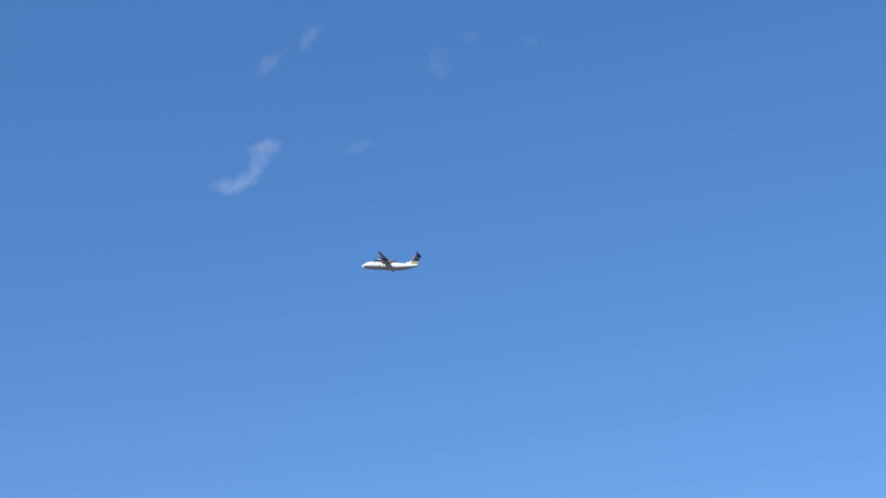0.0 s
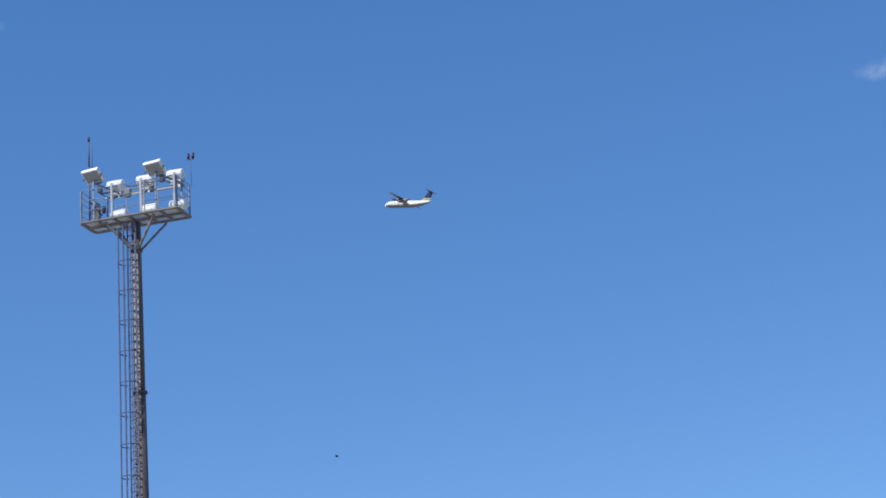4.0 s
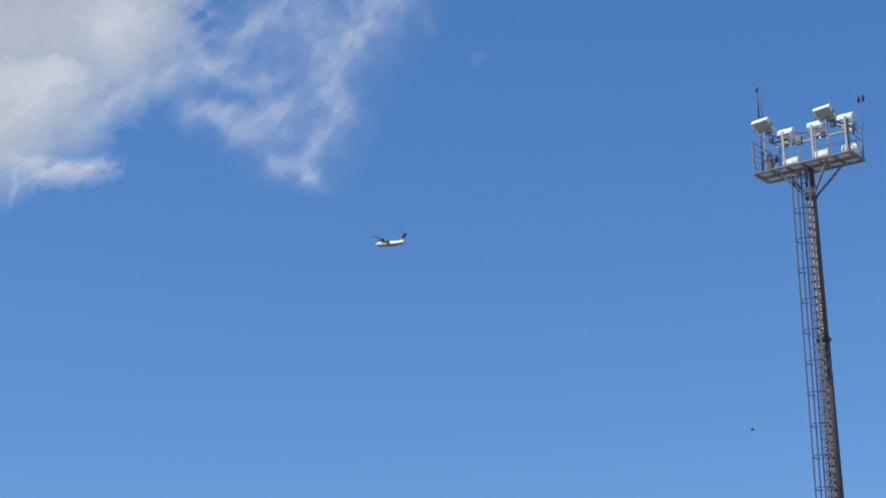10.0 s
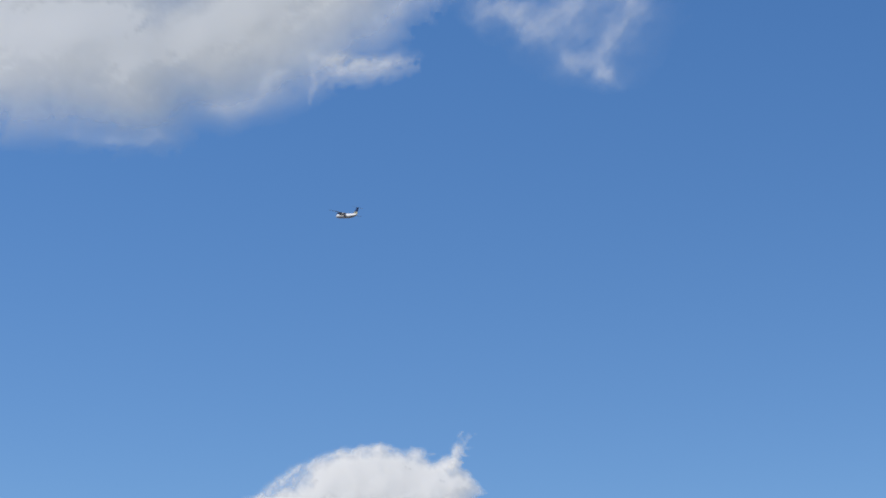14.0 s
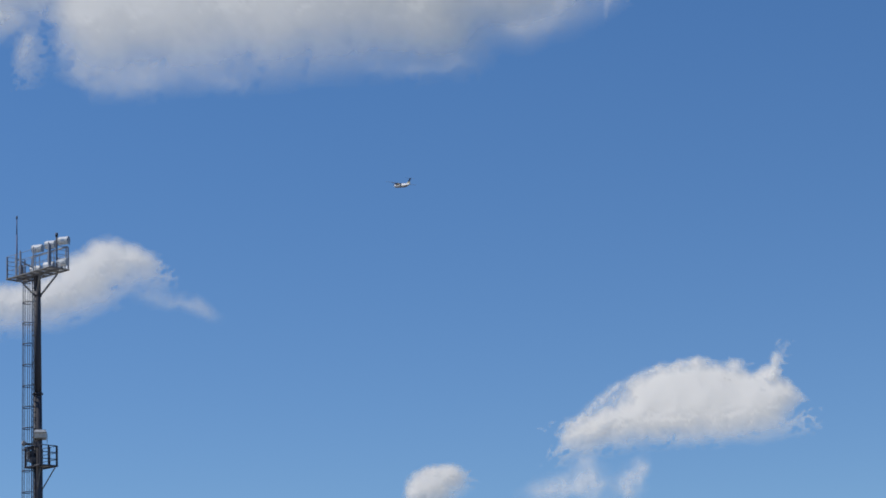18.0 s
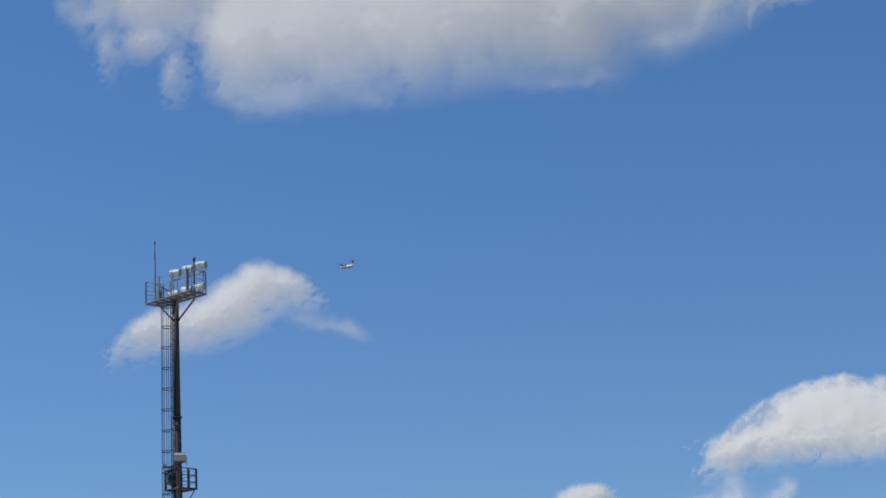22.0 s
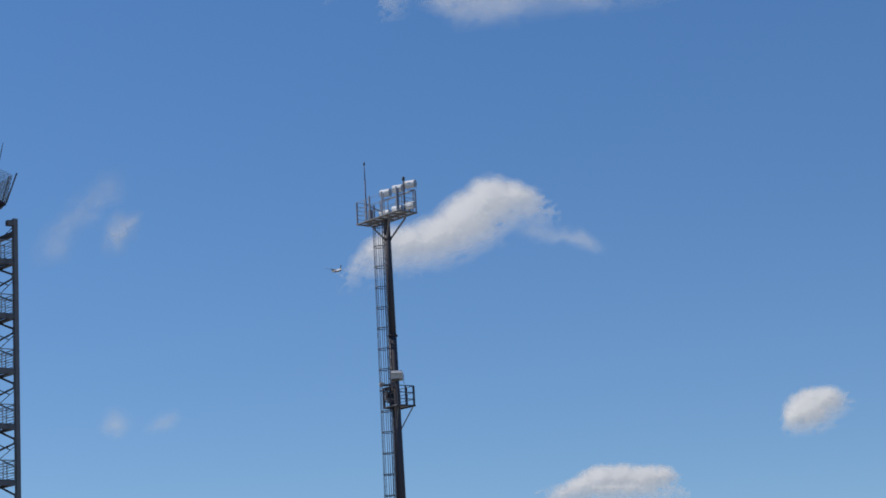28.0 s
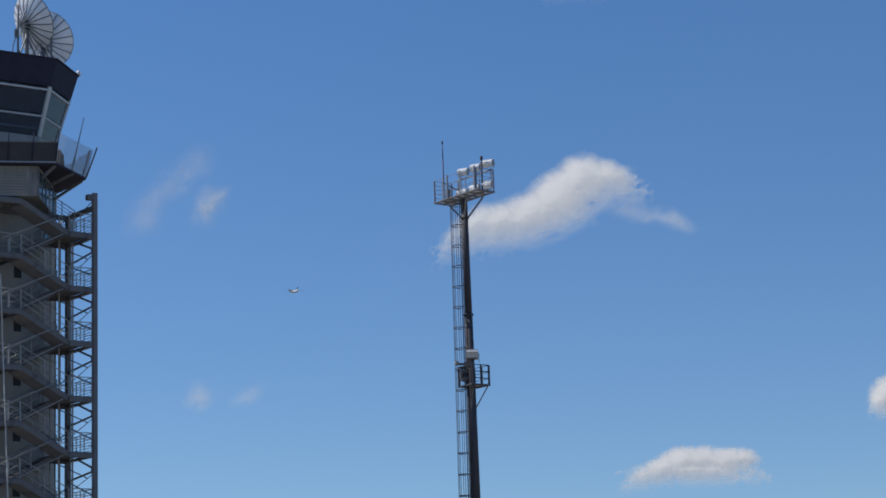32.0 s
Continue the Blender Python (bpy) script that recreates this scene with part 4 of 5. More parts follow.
# underside strip, wide and grey so the colour shades the hull from below
part("belly", loft([belly_ring(*b) for b in body[2:]]), BELLY, plane, "grey aircraft belly, darkened for shade", True)
part("cockpit_window", loft([oval(9.75, 0.93, 0.3, 0.27, 12), oval(9.2, 1.08, 0.34, 0.5, 12)]), BLACK, plane, "dark cockpit window")
for s in (-1, 1):
    part("wing", wing_box([(s * 0.2, 2.6, 2.7, 0.36, 1.5), (s * 4.2, 2.6, 2.5, 0.30, 1.5), (s * 12.95, 2.2, 1.0, 0.10, 1.75)]), WING, plane, "dark blue-grey high-mounted wing")
    part("nacelle", loft([oval(5.1, 0.28, 0.3, 1.1, 14), oval(4.4, 0.48, 0.5, 1.05, 14), oval(2.5, 0.6, 0.7, 0.95, 14), oval(1.4, 0.55, 0.5, 1.2, 14)]),
         NAVY, plane, "navy engine nacelle", True).location = (s * 3.95, 0, 0)
    part("wheel_bay", loft([oval(2.9, 0.4, 0.4, 0.55, 14), oval(2.0, 0.62, 0.85, 0.45, 14), oval(-0.6, 0.6, 0.85, 0.5, 14), oval(-2.2, 0.3, 0.4, 1.0, 14), oval(-3.2, 0.08, 0.1, 1.25, 14)]),
         TAN, plane, "dull tan wheel bay behind the engine", True).location = (s * 3.95, 0, 0)
    hub = part("propeller", loft([oval(5.6, 0.04, 0.04, 1.1, 10), oval(5.35, 0.2, 0.2, 1.1, 10), oval(5.08, 0.26, 0.26, 1.1, 10)]), DARKSTEEL, plane, "four-bladed propeller")
    hub.location = (s * 3.95, 0, 0)
    for k in range(4):
        b = part("blade", slab((0.2, 0.05, 1.75), (0, 0, 1.0), Matrix.Rotation(0.5, 4, "Z"), 0.02), DARKSTEEL, hub)
        b.matrix_local = pose(0, 5.25, 1.1, 0, 90 * k + 20, 0)
    part("tailplane", wing_box([(s * 0.05, -9.8, 1.6, 0.14, 5.2), (s * 3.7, -10.3, 0.85, 0.06, 5.25)]), WING, plane, "dark blue-grey tailplane")
    for i in range(11):
        part("cabin_window", slab((0.02, 0.26, 0.36), (s * 1.5, 6.6 - 0.8 * i, 0.28), None, 0.004), BLACK, plane)
    part("wing_fairing", slab((1.0, 3.4, 0.35), (s * 0.5, 1.2, 1.3), None, 0.12), FUSELAGE, plane)


def fin_slice(z0, z1, y0, y1, c0, c1, t):
    return loft([[(0, y, z), (t, y - 0.3 * c, z), (0.02, y - c, z), (-0.02, y - c, z), (-t, y - 0.3 * c, z)] for z, y, c in ((z0, y0, c0), (z1, y1, c1))])


part("fin_root", fin_slice(0.9, 1.75, -4.8, -6.5, 6.0, 4.45, 0.2), YELLOW, plane, "yellow stripe at the foot of the fin")
part("fin_band", fin_slice(1.75, 2.0, -6.5, -7.0, 4.45, 4.0, 0.185), NAVY, plane, "thin navy band across the fin")
part("fin_stripe", fin_slice(2.0, 2.45, -7.0, -7.4, 4.0, 3.65, 0.18), YELLOW, plane, "pale yellow stripe on the fin")
part("fin", fin_slice(2.45, 5.3, -7.4, -9.5, 3.65, 2.3, 0.2), NAVY, plane, "navy tail fin")
part("dorsal_fillet", fin_slice(0.9, 1.5, -2.6, -5.4, 3.4, 1.0, 0.12), FUSELAGE, plane)
# fairings in the belly grey, partly for the wing's shadow on the flank
for s in (-1, 1):
    part("gear_fairing", loft([oval(3.4, 0.1, 0.2, -0.6, 12), oval(2.6, 0.4, 0.7, -0.55, 12), oval(0.2, 0.42, 0.75, -0.55, 12), oval(-1.0, 0.1, 0.3, -0.6, 12)]), BELLY, plane,
         "grey landing gear fairing", True).location = (s * 1.25, 0, 0)


def craft(x, y, z, rise, heading):
    """The airliner's pose: heading left of +y, climbing slightly."""
    return pose(x, y, z - 1.4, rise, 0, heading)


# ---------------------------------------------------------------- bird
bird = thing("bird", pose(80, 230, 55), "small dark bird gliding in the distance", "bird")
part("body", loft([[(w * math.cos(a), y, z + w * math.sin(a)) for a in (math.pi * j / 4 for j in range(8))] for y, w, z in
                   ((0.26, 0.01, 0.02), (0.2, 0.04, 0.02), (0.08, 0.07, 0), (-0.1, 0.055, 0), (-0.22, 0.02, 0.01))]), FEATHER, bird, "", True)
part("tail", slab((0.10, 0.2, 0.015), (0, -0.3, 0.01)), FEATHER, bird)
wing_r = part("wing", wing_box([(0.02, 0.12, 0.22, 0.03, 0.02), (0.22, 0.15, 0.2, 0.02, 0.07), (0.42, 0.05, 0.06, 0.01, 0.05)]), FEATHER, bird)
wing_l = part("wing", wing_box([(-0.02, 0.12, 0.22, 0.03, 0.02), (-0.22, 0.15, 0.2, 0.02, 0.07), (-0.42, 0.05, 0.06, 0.01, 0.05)]), FEATHER, bird)


# ---------------------------------------------------------------- clouds
FOCUS = 3824.4     # angular unit of the cloud plans: one part in FOCUS of the distance
CLOUDS = []


def lattice(x, y, seed):
    """Gradient noise on arrays, about -0.7 to 0.7."""
    xi, yi = np.floor(x).astype(np.int64), np.floor(y).astype(np.int64)
    u, v = x - xi, y - yi
    fu, fv = u * u * u * (u * (u * 6 - 15) + 10), v * v * v * (v * (v * 6 - 15) + 10)

    def corner(i, j):
        n = ((xi + i) * 374761393 + (yi + j) * 668265263 + seed * 974711) & 0x7FFFFFFF
        n = ((n ^ (n >> 13)) * 1274126177) & 0x7FFFFFFF
        a = ((n ^ (n >> 16)) & 0xFFFF) * (2 * math.pi / 65536)
        return np.cos(a) * (u - i) + np.sin(a) * (v - j)
    top = corner(0, 0) + fu * (corner(1, 0) - corner(0, 0))
    low = corner(0, 1) + fu * (corner(1, 1) - corner(0, 1))
    return top + fv * (low - top)


def cascade(x, y, seed, octaves=5, gain=0.5):
    """Octaves of gradient noise, and their billowed twin."""
    soft, puffy, size, total = 0.0, 0.0, 1.0, 0.0
    for k in range(octaves):
        n = lattice(x * 2.03 ** k, y * 2.03 ** k, seed + 17 * k)
        soft, puffy, total = soft + size * n, puffy + size * (0.55 - 2.2 * np.abs(n)), total + size
        size *= gain
    return 1.6 * soft / total, puffy / total


def step_up(a, b, x):
    f = np.clip((x - a) / (b - a), 0, 1)
    return f * f * (3 - 2 * f)


def spread(puffs, cx, cy, margin, step):
    """The puffs (x, y down, half sizes, turn, weight) about a centre, and a grid that holds them."""
    P = np.array([(*p, *(0.0, 1.0)[len(p) - 4:])[:6] for p in puffs], float)
    P[:, 0] -= cx
    P[:, 1] -= cy
    far = np.maximum(P[:, 2], P[:, 3]) + margin
    xs = np.arange((P[:, 0] - far).min(), (P[:, 0] + far).max(), step)
    ys = np.arange((P[:, 1] - far).min(), (P[:, 1] + far).max(), step)
    return (P, *np.meshgrid(xs, ys, indexing="ij"))


def reach(p, X, Y):
    """How far out of a puff each point lies: 1 on its rim."""
    c, s_ = math.cos(radians(p[4])), math.sin(radians(p[4]))
    dx, dy = X - p[0], Y - p[1]
    return np.sqrt(((c * dx + s_ * dy) / p[2]) ** 2 + ((c * dy - s_ * dx) / p[3]) ** 2 + 1e-9)


def float_away(name, label, X, Y, z, cover, depth, place, far, wind, material_):
    """Links the skins of a cloud: a front, and a back at a depth behind it."""
    unit = far / FOCUS
    keep = cover > 0.004
    index = -np.ones(X.shape, int)
    index[keep] = np.arange(keep.sum())
    skins = []
    for zz in (z, z - depth):
        zz = zz[keep] * unit
        grow = 1 - zz / far
        skins.append(np.stack([X[keep] * unit * grow, -Y[keep] * unit * grow, zz], 1))
    q = (index[:-1, :-1] >= 0) & (index[1:, :-1] >= 0) & (index[1:, 1:] >= 0) & (index[:-1, 1:] >= 0)
    f = np.stack([index[:-1, :-1][q], index[:-1, 1:][q], index[1:, 1:][q], index[1:, :-1][q]], 1)
    k = int(keep.sum())
    me = bpy.data.meshes.new(name)
    me.from_pydata(np.concatenate(skins).tolist(), [], np.concatenate([f, f[:, ::-1] + k]).tolist())
    at = me.attributes.new("body", "FLOAT", "POINT")
    at.data.foreach_set("value", np.concatenate([cover[keep], cover[keep]]).astype(np.float32))
    me.polygons.foreach_set("use_smooth", np.ones(len(me.polygons), bool))
    me.materials.append(material_)
    ob = tagged(new(name, me), label, "cloud", "drifting clouds")
    CLOUDS.append((ob, *place, far, wind))
    return ob


def heap(place, centre, puffs, step, size, label, ragged=0.3, soft=0.16, thick=0.6, slope=(0.5, 1.0), relief=0.25, billow=0.6, opacity=0.97, sag=(0.0, 1.0, 0.0), far=3600.0, wind=(0.07, 0.01)):
    """A heaped cloud of blended oval puffs: billowed rim, crisp on the sunny side and soft below."""
    seed = 31 * (len(CLOUDS) + 1)
    P, X, Y = spread(puffs, *centre, 1.2 * size * (ragged + soft) + 6, step)
    near = 0.0
    blend = 0.12 * size
    for p in P:
        d = (1 - reach(p, X, Y)) * min(p[2], p[3])
        near = near + np.exp(np.clip(d / blend, -40, 40))
    d = plain = blend * (np.log(near + 1e-12) - 0.9)
    wx, _ = cascade(X / size / 0.8, Y / size / 0.8, seed + 5, 3)
    wy, _ = cascade(X / size / 0.8 + 9.2, Y / size / 0.8 + 4.7, seed + 6, 3)
    xx, yy = X + 0.22 * size * wx, Y + 0.22 * size * wy
    smooth_, puffy = cascade(xx / size / 0.75, yy / size / 0.75, seed, 6, 0.55)
    d = d + ragged * size * ((1 - billow) * 1.1 * smooth_ + billow * 0.8 * puffy)
    gx, gy = np.gradient(d, step)
    under = step_up(-0.2, 0.9, -gy + 0.35 * -gx)
    s_ = soft * size * (0.8 + 1.6 * under)
    cover = opacity * step_up(-s_, s_, d)
    lump, knob = cascade(xx / size / 1.5, yy / size / 1.5, seed + 3, 3, 0.42)
    swell = size * np.log1p(np.exp(np.clip((plain + 0.3 * size * lump) / (0.35 * size), -30, 30))) * 0.35
    dome = np.sqrt(np.minimum(swell, 2.4 * size) * size)
    inner = step_up(-0.2 * size, 0.8 * size, plain)
    z = slope[0] * X + slope[1] * Y - sag[2] * Y * np.exp(-((X - sag[0]) / sag[1]) ** 2) + thick * dome + relief * size * (0.6 * lump + 0.3 * knob) * inner
    mat = cloud_material("cloud_vapour", seed, 0.5 / size * FOCUS / far)
    return float_away("cloud", label, X, Y, z, cover, 0.6 * dome + 4, place, far, wind, mat)


def veil(place, centre, puffs, step, size, opacity, label, torn=0.5, strand=0.0, along_=1.0, slope=(0.5, 1.0), far=3600.0, wind=(0.07, 0.01)):
    """Thin vapour: faint overlapping puffs, combed and torn into strands."""
    seed = 53 * (len(CLOUDS) + 1)
    P, X, Y = spread(puffs, *centre, 1.1 * max(p[2] for p in puffs) + 4, step)
    gap = 1.0
    wx, _ = cascade(X / size / 1.3, Y / size / 1.3, seed + 5, 4)
    wy, _ = cascade(X / size / 1.3 + 5.1, Y / size / 1.3 + 3.3, seed + 6, 4)
    xx, yy = X + 0.45 * size * wx, Y + 0.45 * size * wy
    for p in P:
        gap = gap * (1 - np.clip(0.8 * p[5], 0, 1) * np.exp(-1.1 * reach(p, xx, yy) ** 2))
    body = 1 - gap
    c, s_ = math.cos(radians(strand)), math.sin(radians(strand))
    a, b = (c * xx + s_ * yy) / size / along_, (c * yy - s_ * xx) / size
    smooth_, _ = cascade(a * 1.1, b * 1.1, seed, 5, 0.55)
    fibre, puffy = cascade(a * 2.4, b * 2.4, seed + 1, 4, 0.5)
    web = np.clip(0.55 + 0.9 * smooth_ + 0.45 * puffy + 0.3 * fibre, 0, 1.4)
    cover = opacity * np.clip(body * (1 - torn + torn * 1.5 * web), 0, 1) ** 1.15
    z = slope[0] * X + slope[1] * Y + 0.12 * size * smooth_
    mat = cloud_material("cloud_veil", seed, 0.5 / size * FOCUS / far)
    return float_away("cloud", label, X, Y, z, cover, 0 * X + 8.0, place, far, wind, mat)


def streak(points, n, long_, wide, w):
    """A string of n long puffs along a line of points, each turned along it."""
    Q = np.array(points, float)
    at = np.concatenate([[0], np.cumsum(np.hypot(*np.diff(Q, axis=0).T))])
    out = []
    for i in range(n):
        f = at[-1] * (i + 0.5) / n
        x, y = np.interp(f, at, Q[:, 0]), np.interp(f, at, Q[:, 1])
        g = min(f + 4, at[-1])
        e = max(f - 4, 0)
        a = math.degrees(math.atan2(np.interp(g, at, Q[:, 1]) - np.interp(e, at, Q[:, 1]), np.interp(g, at, Q[:, 0]) - np.interp(e, at, Q[:, 0])))
        wob = 1 + 0.3 * math.sin(i * 2.4 + Q[0, 0])
        out.append((x, y, long_, wide * wob, a, w))
    return out


def cloud_pose(az, el, lean, far, wind, t):
    """Where a cloud has drifted to; az and el hold at 16 s."""
    a, e = az + wind[0] * (t - 16), el + wind[1] * (t - 16)
    return Matrix.Translation(bearing(a, e, far)) @ pose(0, 0, 0, 0, 0, -a) @ pose(0, 0, 0, 90 + e) @ pose(0, 0, 0, 0, 0, lean)


AT_B, W_B = (-0.905, 21.155, 2.90), (0.072, 0.040)
heap(AT_B, (300, 12), [(-142, 78, 90, 88), (-30, 66, 165, 108), (150, 58, 210, 118), (330, 61, 170, 111), (425, 108, 90, 86), (545, 68, 108, 88), (640, 25, 110, 100), (715, -18, 122, 88),
      (800, -50, 70, 62), (900, -150, 90, 88), (940, -222, 75, 85), (-305, -20, 105, 82), (-378, -80, 76, 60), (-425, -45, 30, 28), (100, -220, 560, 300), (650, -230, 360, 200), (-330, -190, 150, 150)],
     6.0, 120.0, "broad white cumulus cloud with a grey shaded base", ragged=0.24, soft=0.34, thick=0.13, slope=(0.58, 0.96), relief=0.02, billow=0.4, sag=(300, 350, 0.56), wind=W_B)
heap(AT_B, (300, 12), [(815, 102, 38, 13, -10), (866, 100, 26, 9, -14), (780, 92, 22, 12)], 3.0, 26.0, "small scrap of torn white cloud", ragged=0.5, soft=0.55, thick=0.2, slope=(0.5, 0.9), relief=0.05, opacity=0.55, wind=W_B)
heap(AT_B, (300, 12), [(-292, 148, 14, 24, 18), (-285, 128, 12, 16), (-402, 92, 12, 20, 10), (-332, 84, 30, 18)], 3.0, 22.0, "ragged scraps hanging off a broad cloud", ragged=0.55, soft=0.9, thick=0.12, slope=(0.5, 0.9), relief=0.04, opacity=0.42, wind=W_B)
veil(AT_B, (300, 18), streak([(-230, 170), (-150, 222), (-60, 212)], 6, 40, 22, 0.4) + streak([(738, 90), (738, 140), (732, 175)], 4, 20, 8, 0.3)
     + streak([(560, 185), (620, 175), (690, 110)], 5, 36, 16, 0.4) + streak([(730, 90), (800, 120), (905, 92)], 7, 30, 11, 0.35) + streak([(30, 235), (90, 242)], 3, 36, 16, 0.3)
     + streak([(300, 225), (380, 240), (470, 232)], 4, 40, 14, 0.25) + streak([(-475, 0), (-440, 50), (-400, 40)], 4, 30, 16, 0.35) + streak([(870, 20), (900, -10), (985, -50)], 5, 36, 16, 0.35),
     4.0, 40.0, 0.30, "torn fringe of vapour under a broad cloud", torn=0.7, strand=-20, along_=1.6, far=3350.0, wind=W_B)
veil((13.482, 22.258, 0.25), (380, 160), streak([(297, 98), (354, 51), (405, 13), (470, -30), (540, -90)], 9, 37, 26, 0.62) + streak([(600, -60), (570, -6), (525, 76), (468, 139)], 9, 35, 28, 0.6)
     + streak([(437, 152), (481, 196), (494, 234), (443, 272), (418, 304), (437, 336)], 12, 24, 18, 0.5) + streak([(209, 215), (266, 222), (310, 255), (354, 234), (386, 196)], 10, 28, 22, 0.6)
     + streak([(241, 133), (278, 158), (329, 171), (373, 156)], 7, 26, 11, 0.4) + streak([(354, 297), (385, 318), (437, 334)], 5, 26, 18, 0.42) + streak([(165, 165), (215, 146), (304, 122)], 6, 37, 26, 0.45)
     + streak([(443, 40), (440, 95), (456, 127)], 5, 33, 26, 0.3) + [(390, 90, 160, 110, 0, 0.36), (390, 240, 110, 80, 0, 0.26), (560, -60, 70, 80, 0, 0.3), (420, -80, 120, 50, 0, 0.3), (500, 50, 120, 80, -50, 0.3), (580, -10, 70, 90, 20, 0.3), (430, 230, 80, 90, 0, 0.28), (300, 230, 80, 40, 10, 0.2), (640, 60, 24, 12, 40, 0.15), (725, 130, 16, 10, 0, 0.2)],
     3.0, 46.0, 0.26, "ragged veil of torn white cloud", torn=0.45, strand=-42, along_=1.5, far=3000.0, wind=(0.07, 0.006))
veil((21.185, 25.184, 1.20), (55, 12), [(18, 4, 40, 14, -8, 0.8), (62, 2, 24, 10, 0, 0.6), (78, 32, 40, 9, -6, 0.3), (45, 20, 40, 12, 10, 0.3)], 2.5, 22.0, 0.34, "small torn white cloud scrap", torn=0.5, strand=-20, along_=1.6, far=3000.0, wind=(0.07, 0.006))
veil((24.738, 24.269, -0.45), (278, 76), [(276, 76, 12, 14, 20, 0.6), (288, 66, 10, 8, 0, 0.4)], 2.5, 16.0, 0.08, "faint tiny cloud scrap", torn=0.45, far=3000.0, wind=(0.07, 0.006))
heap((7.318, 8.912, -3.50), (1200, 698), [(1026, 760, 28, 12, -28), (1066, 746, 52, 20, -32), (1130, 726, 54, 27, -32), (1182, 700, 78, 52, -6), (1250, 695, 85, 54), (1320, 700, 68, 44), (1368, 694, 36, 28), (1190, 738, 145, 21, -2),
      (1300, 728, 80, 22, -8), (1367, 648, 5, 18, 10), (1352, 662, 15, 14), (1232, 638, 13, 8), (1190, 648, 14, 8), (1296, 642, 12, 7)],
     3.0, 44.0, "bright heaped cumulus cloud with flat base", ragged=0.42, soft=0.34, thick=0.26, slope=(0.42, 0.78), relief=0.08, billow=0.7, far=4300.0, wind=(0.045, 0.009))
veil((7.318, 8.912, -3.50), (1200, 698), streak([(1008, 752), (1050, 716), (1092, 682), (1130, 662)], 9, 20, 7, 0.7) + streak([(1048, 740), (1090, 700), (1128, 690)], 5, 16, 6, 0.5) + streak([(1140, 654), (1200, 640), (1245, 636)], 6, 16, 6, 0.6)
     + streak([(1360, 664), (1366, 640), (1372, 624)], 4, 9, 5, 0.7), 2.0, 15.0, 0.5, "bright torn rim of a cumulus cloud", torn=0.7, strand=-50, along_=1.5, far=4290.0, wind=(0.045, 0.009))
heap((-8.847, 12.415, -1.05), (400, 550), [(240, 588, 20, 8, -35), (267, 576, 38, 17, -36), (308, 574, 54, 24, -20), (368, 562, 62, 31, -18), (418, 532, 56, 41, -24), (458, 502, 41, 37), (500, 500, 40, 22, 15)],
     3.0, 42.0, "white cloud with ragged bright top and soft base", ragged=0.28, soft=0.46, thick=0.24, slope=(0.52, 1.0), relief=0.05, billow=0.35, wind=(0.1, 0.004))
veil((-5.810, 11.969, -1.75), (600, 575), streak([(528, 564), (566, 571), (604, 578), (637, 592)], 7, 28, 11, 0.5) + [(510, 548, 30, 12, 20, 0.3), (622, 586, 24, 12, 25, 0.5)], 3.0, 30.0, 0.25,
     "thin trailing veil of cloud", torn=0.3, strand=20, along_=2.0, far=3420.0, wind=(0.1, 0.004))
heap((0.649, 6.976, -4.30), (1435, 720), [(1430, 723, 36, 25), (1460, 706, 27, 19, -10), (1408, 736, 18, 16), (1440, 703, 28, 13)],
     2.5, 24.0, "small puffy white cloud", ragged=0.4, soft=0.5, thick=0.3, slope=(0.36, 0.75), relief=0.1, far=4300.0, wind=(0.059, 0.010))
veil((4.472, 6.912, -2.95), (1020, 850), [(1000, 862, 48, 20, -8, 0.75), (1036, 842, 26, 22, -20, 0.75), (1052, 862, 28, 20, 0, 0.6), (965, 868, 36, 14, -10, 0.4), (1040, 822, 14, 10, -20, 0.4)], 3.0, 26.0, 0.56,
     "faint ragged cloud tuft", torn=0.35, far=3300.0, wind=(0.055, 0.005))
veil((5.967, 6.907, -3.15), (1120, 845), [(1110, 862, 22, 24, 20, 0.7), (1126, 838, 14, 24, 25, 0.7), (1138, 826, 9, 12, 20, 0.6)], 3.0, 22.0, 0.56, "slim ragged cloud tuft", torn=0.35, far=3300.0, wind=(0.055, 0.005))
heap((-4.337, 5.549, -2.55), (1235, 815), [(1145, 838, 25, 9, -18), (1174, 826, 32, 15, -14), (1208, 814, 34, 20), (1244, 812, 37, 20), (1284, 814, 36, 19, -5), (1313, 812, 21, 14, -10), (1230, 832, 79, 11)],
     2.5, 22.0, "low flat white cloud bank", ragged=0.42, soft=0.5, thick=0.3, slope=(0.36, 0.75), relief=0.1, far=4300.0, wind=(0.041, 0.002))
veil((-18.694, 12.790, -0.90), (140, 390), streak([(82, 448), (120, 402), (160, 362), (196, 330)], 7, 34, 20, 0.5), 3.0, 34.0, 0.2, "faint diagonal cloud wisp", torn=0.5, strand=-45, along_=1.8, wind=(0.069, 0.016))
veil((-17.575, 12.548, -1.20), (215, 405), [(204, 420, 18, 24, 15, 0.8), (216, 404, 21, 21, -35, 0.8), (232, 390, 16, 9, -25, 0.7)], 2.5, 20.0, 0.4, "small soft white cloud tuft", torn=0.3, wind=(0.069, 0.016))
veil((-17.610, 7.524, -1.95), (205, 750), [(206, 748, 20, 18, 0, 0.7), (196, 758, 14, 12, 0, 0.5)], 2.5, 18.0, 0.4, "small faint cloud puff", torn=0.3, wind=(0.05, 0.01))
veil((-16.354, 7.510, -2.10), (290, 748), streak([(268, 758), (290, 750), (306, 738)], 3, 16, 11, 0.6), 2.5, 16.0, 0.25, "very faint small cloud puff", torn=0.35, wind=(0.05, 0.01))
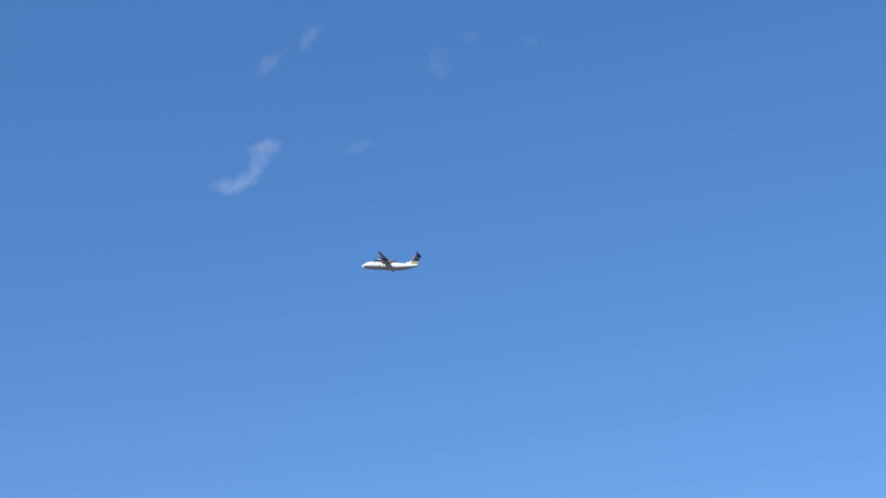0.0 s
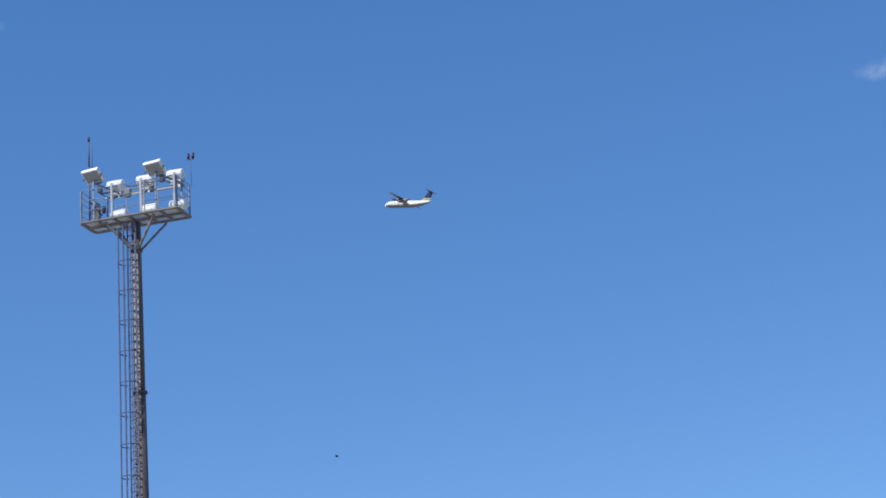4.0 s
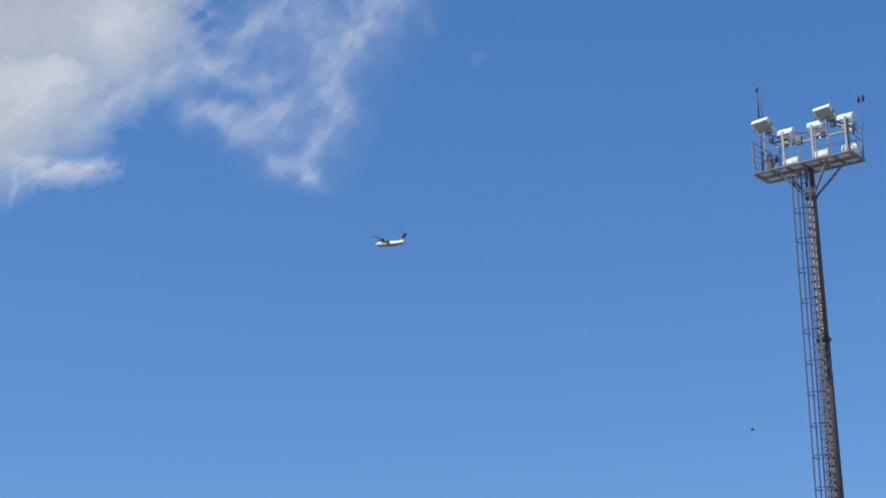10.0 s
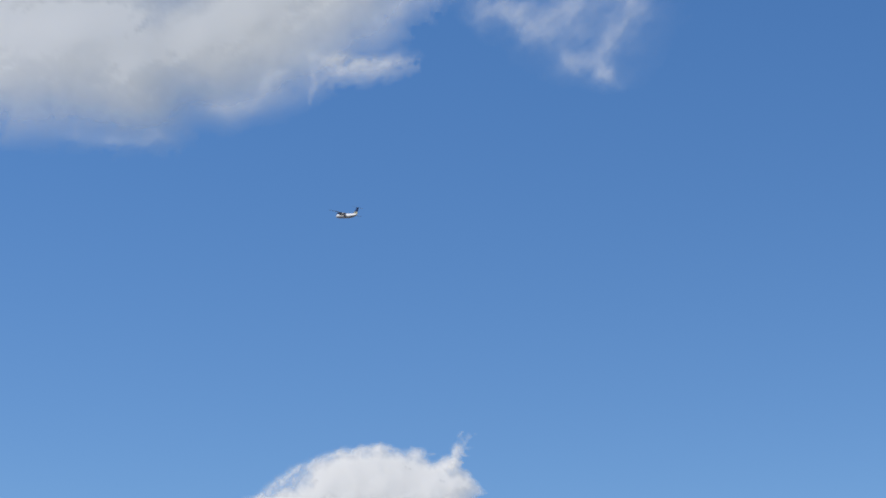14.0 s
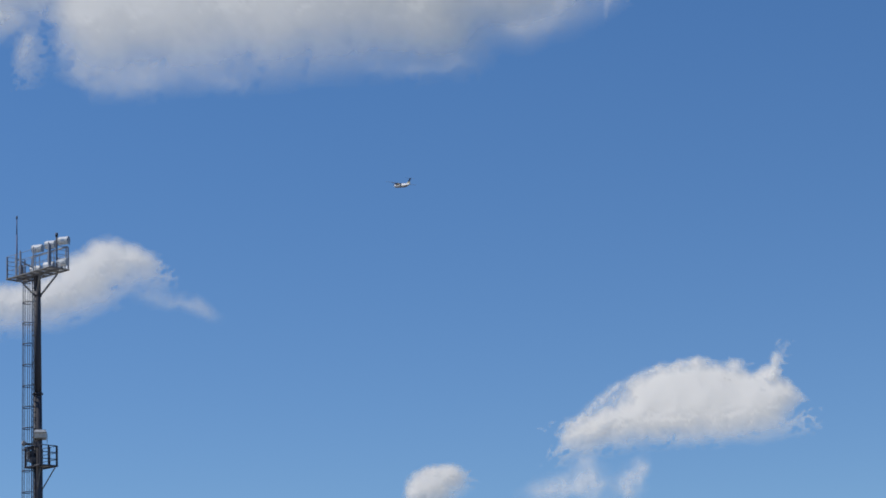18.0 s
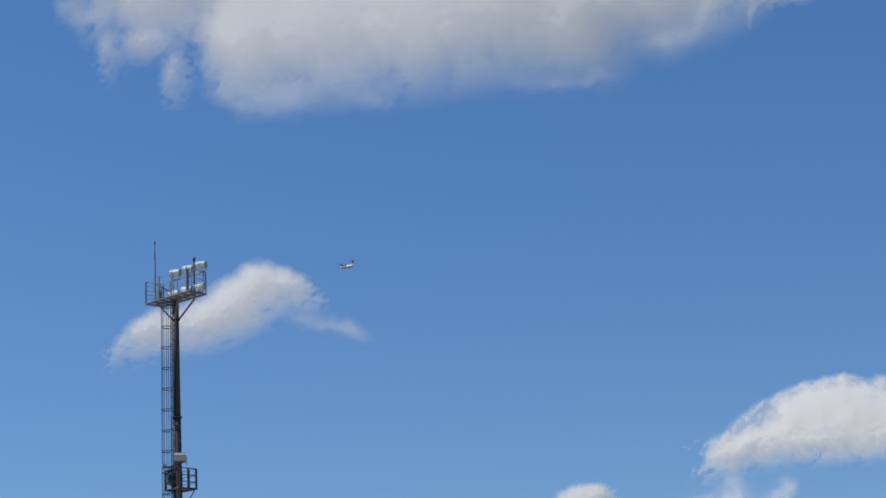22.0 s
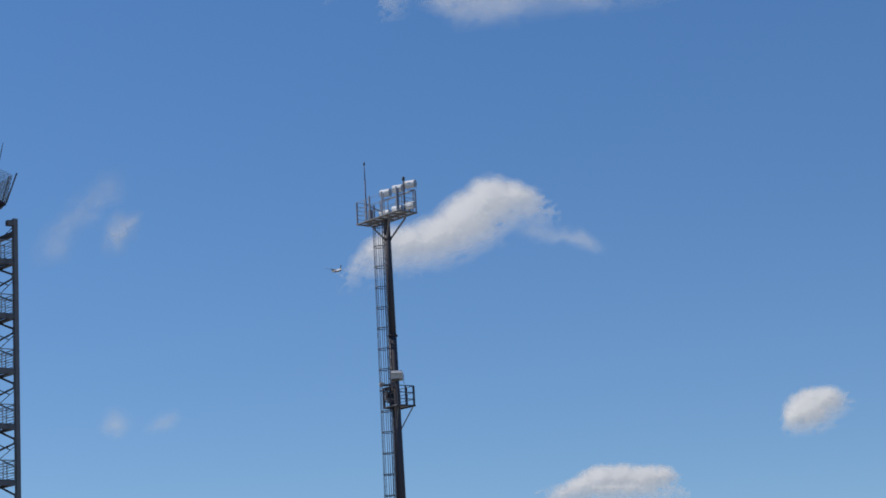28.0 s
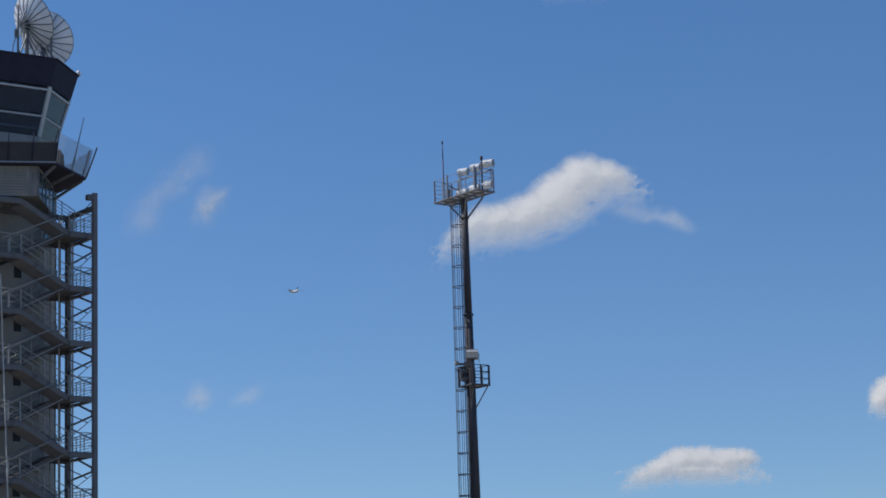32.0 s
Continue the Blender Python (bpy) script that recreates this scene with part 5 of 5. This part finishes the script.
veil((50.091, 22.237, -1.55), (440, 290), streak([(382, 326), (410, 330), (440, 318), (458, 290), (470, 268)], 10, 18, 11, 0.6) + streak([(444, 262), (486, 258)], 4, 16, 9, 0.6) + [(478, 268, 14, 12, 0, 0.5)], 2.0, 20.0, 0.08,
     "hook-shaped white cloud wisp", torn=0.45, strand=-30, along_=1.5, wind=(0.07, 0.012))
veil((51.501, 25.248, -1.85), (520, 85), streak([(462, 122), (482, 108)], 2, 22, 14, 0.6) + streak([(535, 78), (562, 50)], 3, 18, 12, 0.6) + [(505, 95, 18, 9, -40, 0.3)], 2.0, 20.0, 0.045, "faint broken cloud wisp", torn=0.45, strand=-40, along_=1.5, wind=(0.07, 0.012))
veil((55.916, 24.829, -3.70), (790, 100), [(776, 118, 22, 24, -60, 0.6), (770, 92, 14, 20, 0, 0.4), (832, 64, 22, 12, -10, 0.5)], 2.0, 20.0, 0.035, "very faint cloud wisp", torn=0.45, wind=(0.07, 0.012))
veil((53.327, 22.574, -2.75), (640, 260), [(640, 258, 18, 11, -15, 0.6), (624, 268, 14, 8, 0, 0.35)], 2.0, 18.0, 0.06, "tiny faint cloud wisp", torn=0.4, wind=(0.07, 0.012))
veil((58.401, 25.034, -4.75), (940, 75), [(940, 74, 16, 10, 20, 0.6)], 2.0, 16.0, 0.03, "tiny very faint cloud wisp", torn=0.4, wind=(0.07, 0.012))


# ---------------------------------------------------------------- things that move
def motions():
    walk(plane, [
        (0, craft(631.1, 478.3, 278.5, 10.0, 25.2)),
        (1, craft(599.9, 535.9, 284.9, 10.4, 25.6)),
        (2, craft(568.2, 594.8, 291.2, 10.8, 25.9)),
        (3, craft(536.2, 653.2, 300.1, 11.2, 26.3)),
        (4, craft(504.2, 711.6, 309.3, 11.6, 26.6)),
        (5, craft(471.2, 770.6, 318.9, 12.0, 27.0)),
        (6, craft(440.1, 828.7, 328.4, 12.0, 27.3)),
        (7, craft(407.8, 887.6, 338.1, 12.0, 27.7)),
        (8, craft(374.9, 947.5, 346.4, 12.0, 28.1)),
        (9, craft(341.0, 1008.2, 354.0, 12.0, 28.4)),
        (10, craft(307.0, 1069.2, 360.8, 12.0, 28.8)),
        (11, craft(272.8, 1130.8, 366.2, 12.0, 29.1)),
        (12, craft(235.3, 1193.1, 371.5, 12.0, 29.5)),
        (13, craft(198.0, 1254.9, 377.4, 12.0, 29.8)),
        (14, craft(159.4, 1316.9, 382.4, 12.1, 30.2)),
        (15, craft(120.4, 1378.4, 387.9, 12.1, 30.5)),
        (16, craft(83.8, 1438.1, 398.7, 12.2, 30.9)),
        (17, craft(44.8, 1498.3, 406.8, 12.2, 31.3)),
        (18, craft(7.7, 1557.4, 417.9, 12.3, 31.6)),
        (19, craft(-33.3, 1617.8, 423.3, 12.2, 32.0)),
        (20, craft(-75.0, 1677.7, 428.8, 12.0, 32.3)),
        (21, craft(-116.1, 1737.5, 433.8, 11.5, 32.7)),
        (22, craft(-155.6, 1797.5, 437.0, 11.0, 33.0)),
        (23, craft(-196.9, 1857.3, 439.8, 10.5, 33.4)),
        (24, craft(-239.0, 1917.1, 441.3, 10.0, 33.8)),
        (25, craft(-282.3, 1976.4, 443.5, 9.9, 34.1)),
        (26, craft(-327.2, 2035.6, 444.7, 9.8, 34.5)),
        (27, craft(-373.2, 2094.4, 446.2, 9.6, 34.8)),
        (28, craft(-419.0, 2153.3, 447.2, 9.5, 35.2)),
        (29, craft(-465.6, 2211.9, 447.7, 9.5, 35.5)),
        (30, craft(-511.3, 2270.2, 449.2, 9.5, 35.9)),
        (31, craft(-557.9, 2327.3, 452.0, 9.5, 36.2)),
        (32, craft(-605.9, 2383.5, 454.6, 9.5, 36.6))
    ])
    flock = [(0, 38.544, 12.201), (2, 35.841, 12.850), (2.5, 34.805, 13.101), (3.5, 33.395, 12.896), (4.5, 32.642, 12.760), (5, 32.400, 12.879), (5.5, 32.214, 12.946), (6, 32.054, 12.738), (6.5, 31.688, 12.391), (7, 31.029, 12.247), (7.5, 30.161, 12.187), (8, 29.185, 12.188), (8.5, 28.214, 12.264), (9.5, 26.403, 12.579), (10, 25.657, 12.500), (11, 24.415, 12.165), (11.5, 23.971, 11.995), (12, 23.493, 11.519), (13, 23.069, 10.707), (18, 22.3, 7.2), (25, 24.0, 7.5), (32, 27.0, 8.4)]
    walk(bird, [(t, Matrix.Translation(bearing(a, e, 258)) @ pose(0, 0, 0, 8, 25 * math.sin(t * 1.3), 80)) for t, a, e in flock])
    for wing, side in ((wing_r, 1), (wing_l, -1)):
        walk(wing, [(0.25 * i, pose(0, 0, 0, 0, side * (-8 + 22 * math.sin(i * 1.9)), 0)) for i in range(129)])
    for ob, az, el, lean, far, wind in CLOUDS:
        walk(ob, [(t, cloud_pose(az, el, lean, far, wind, t)) for t in (0, 8, 16, 24, 32)])


motions()
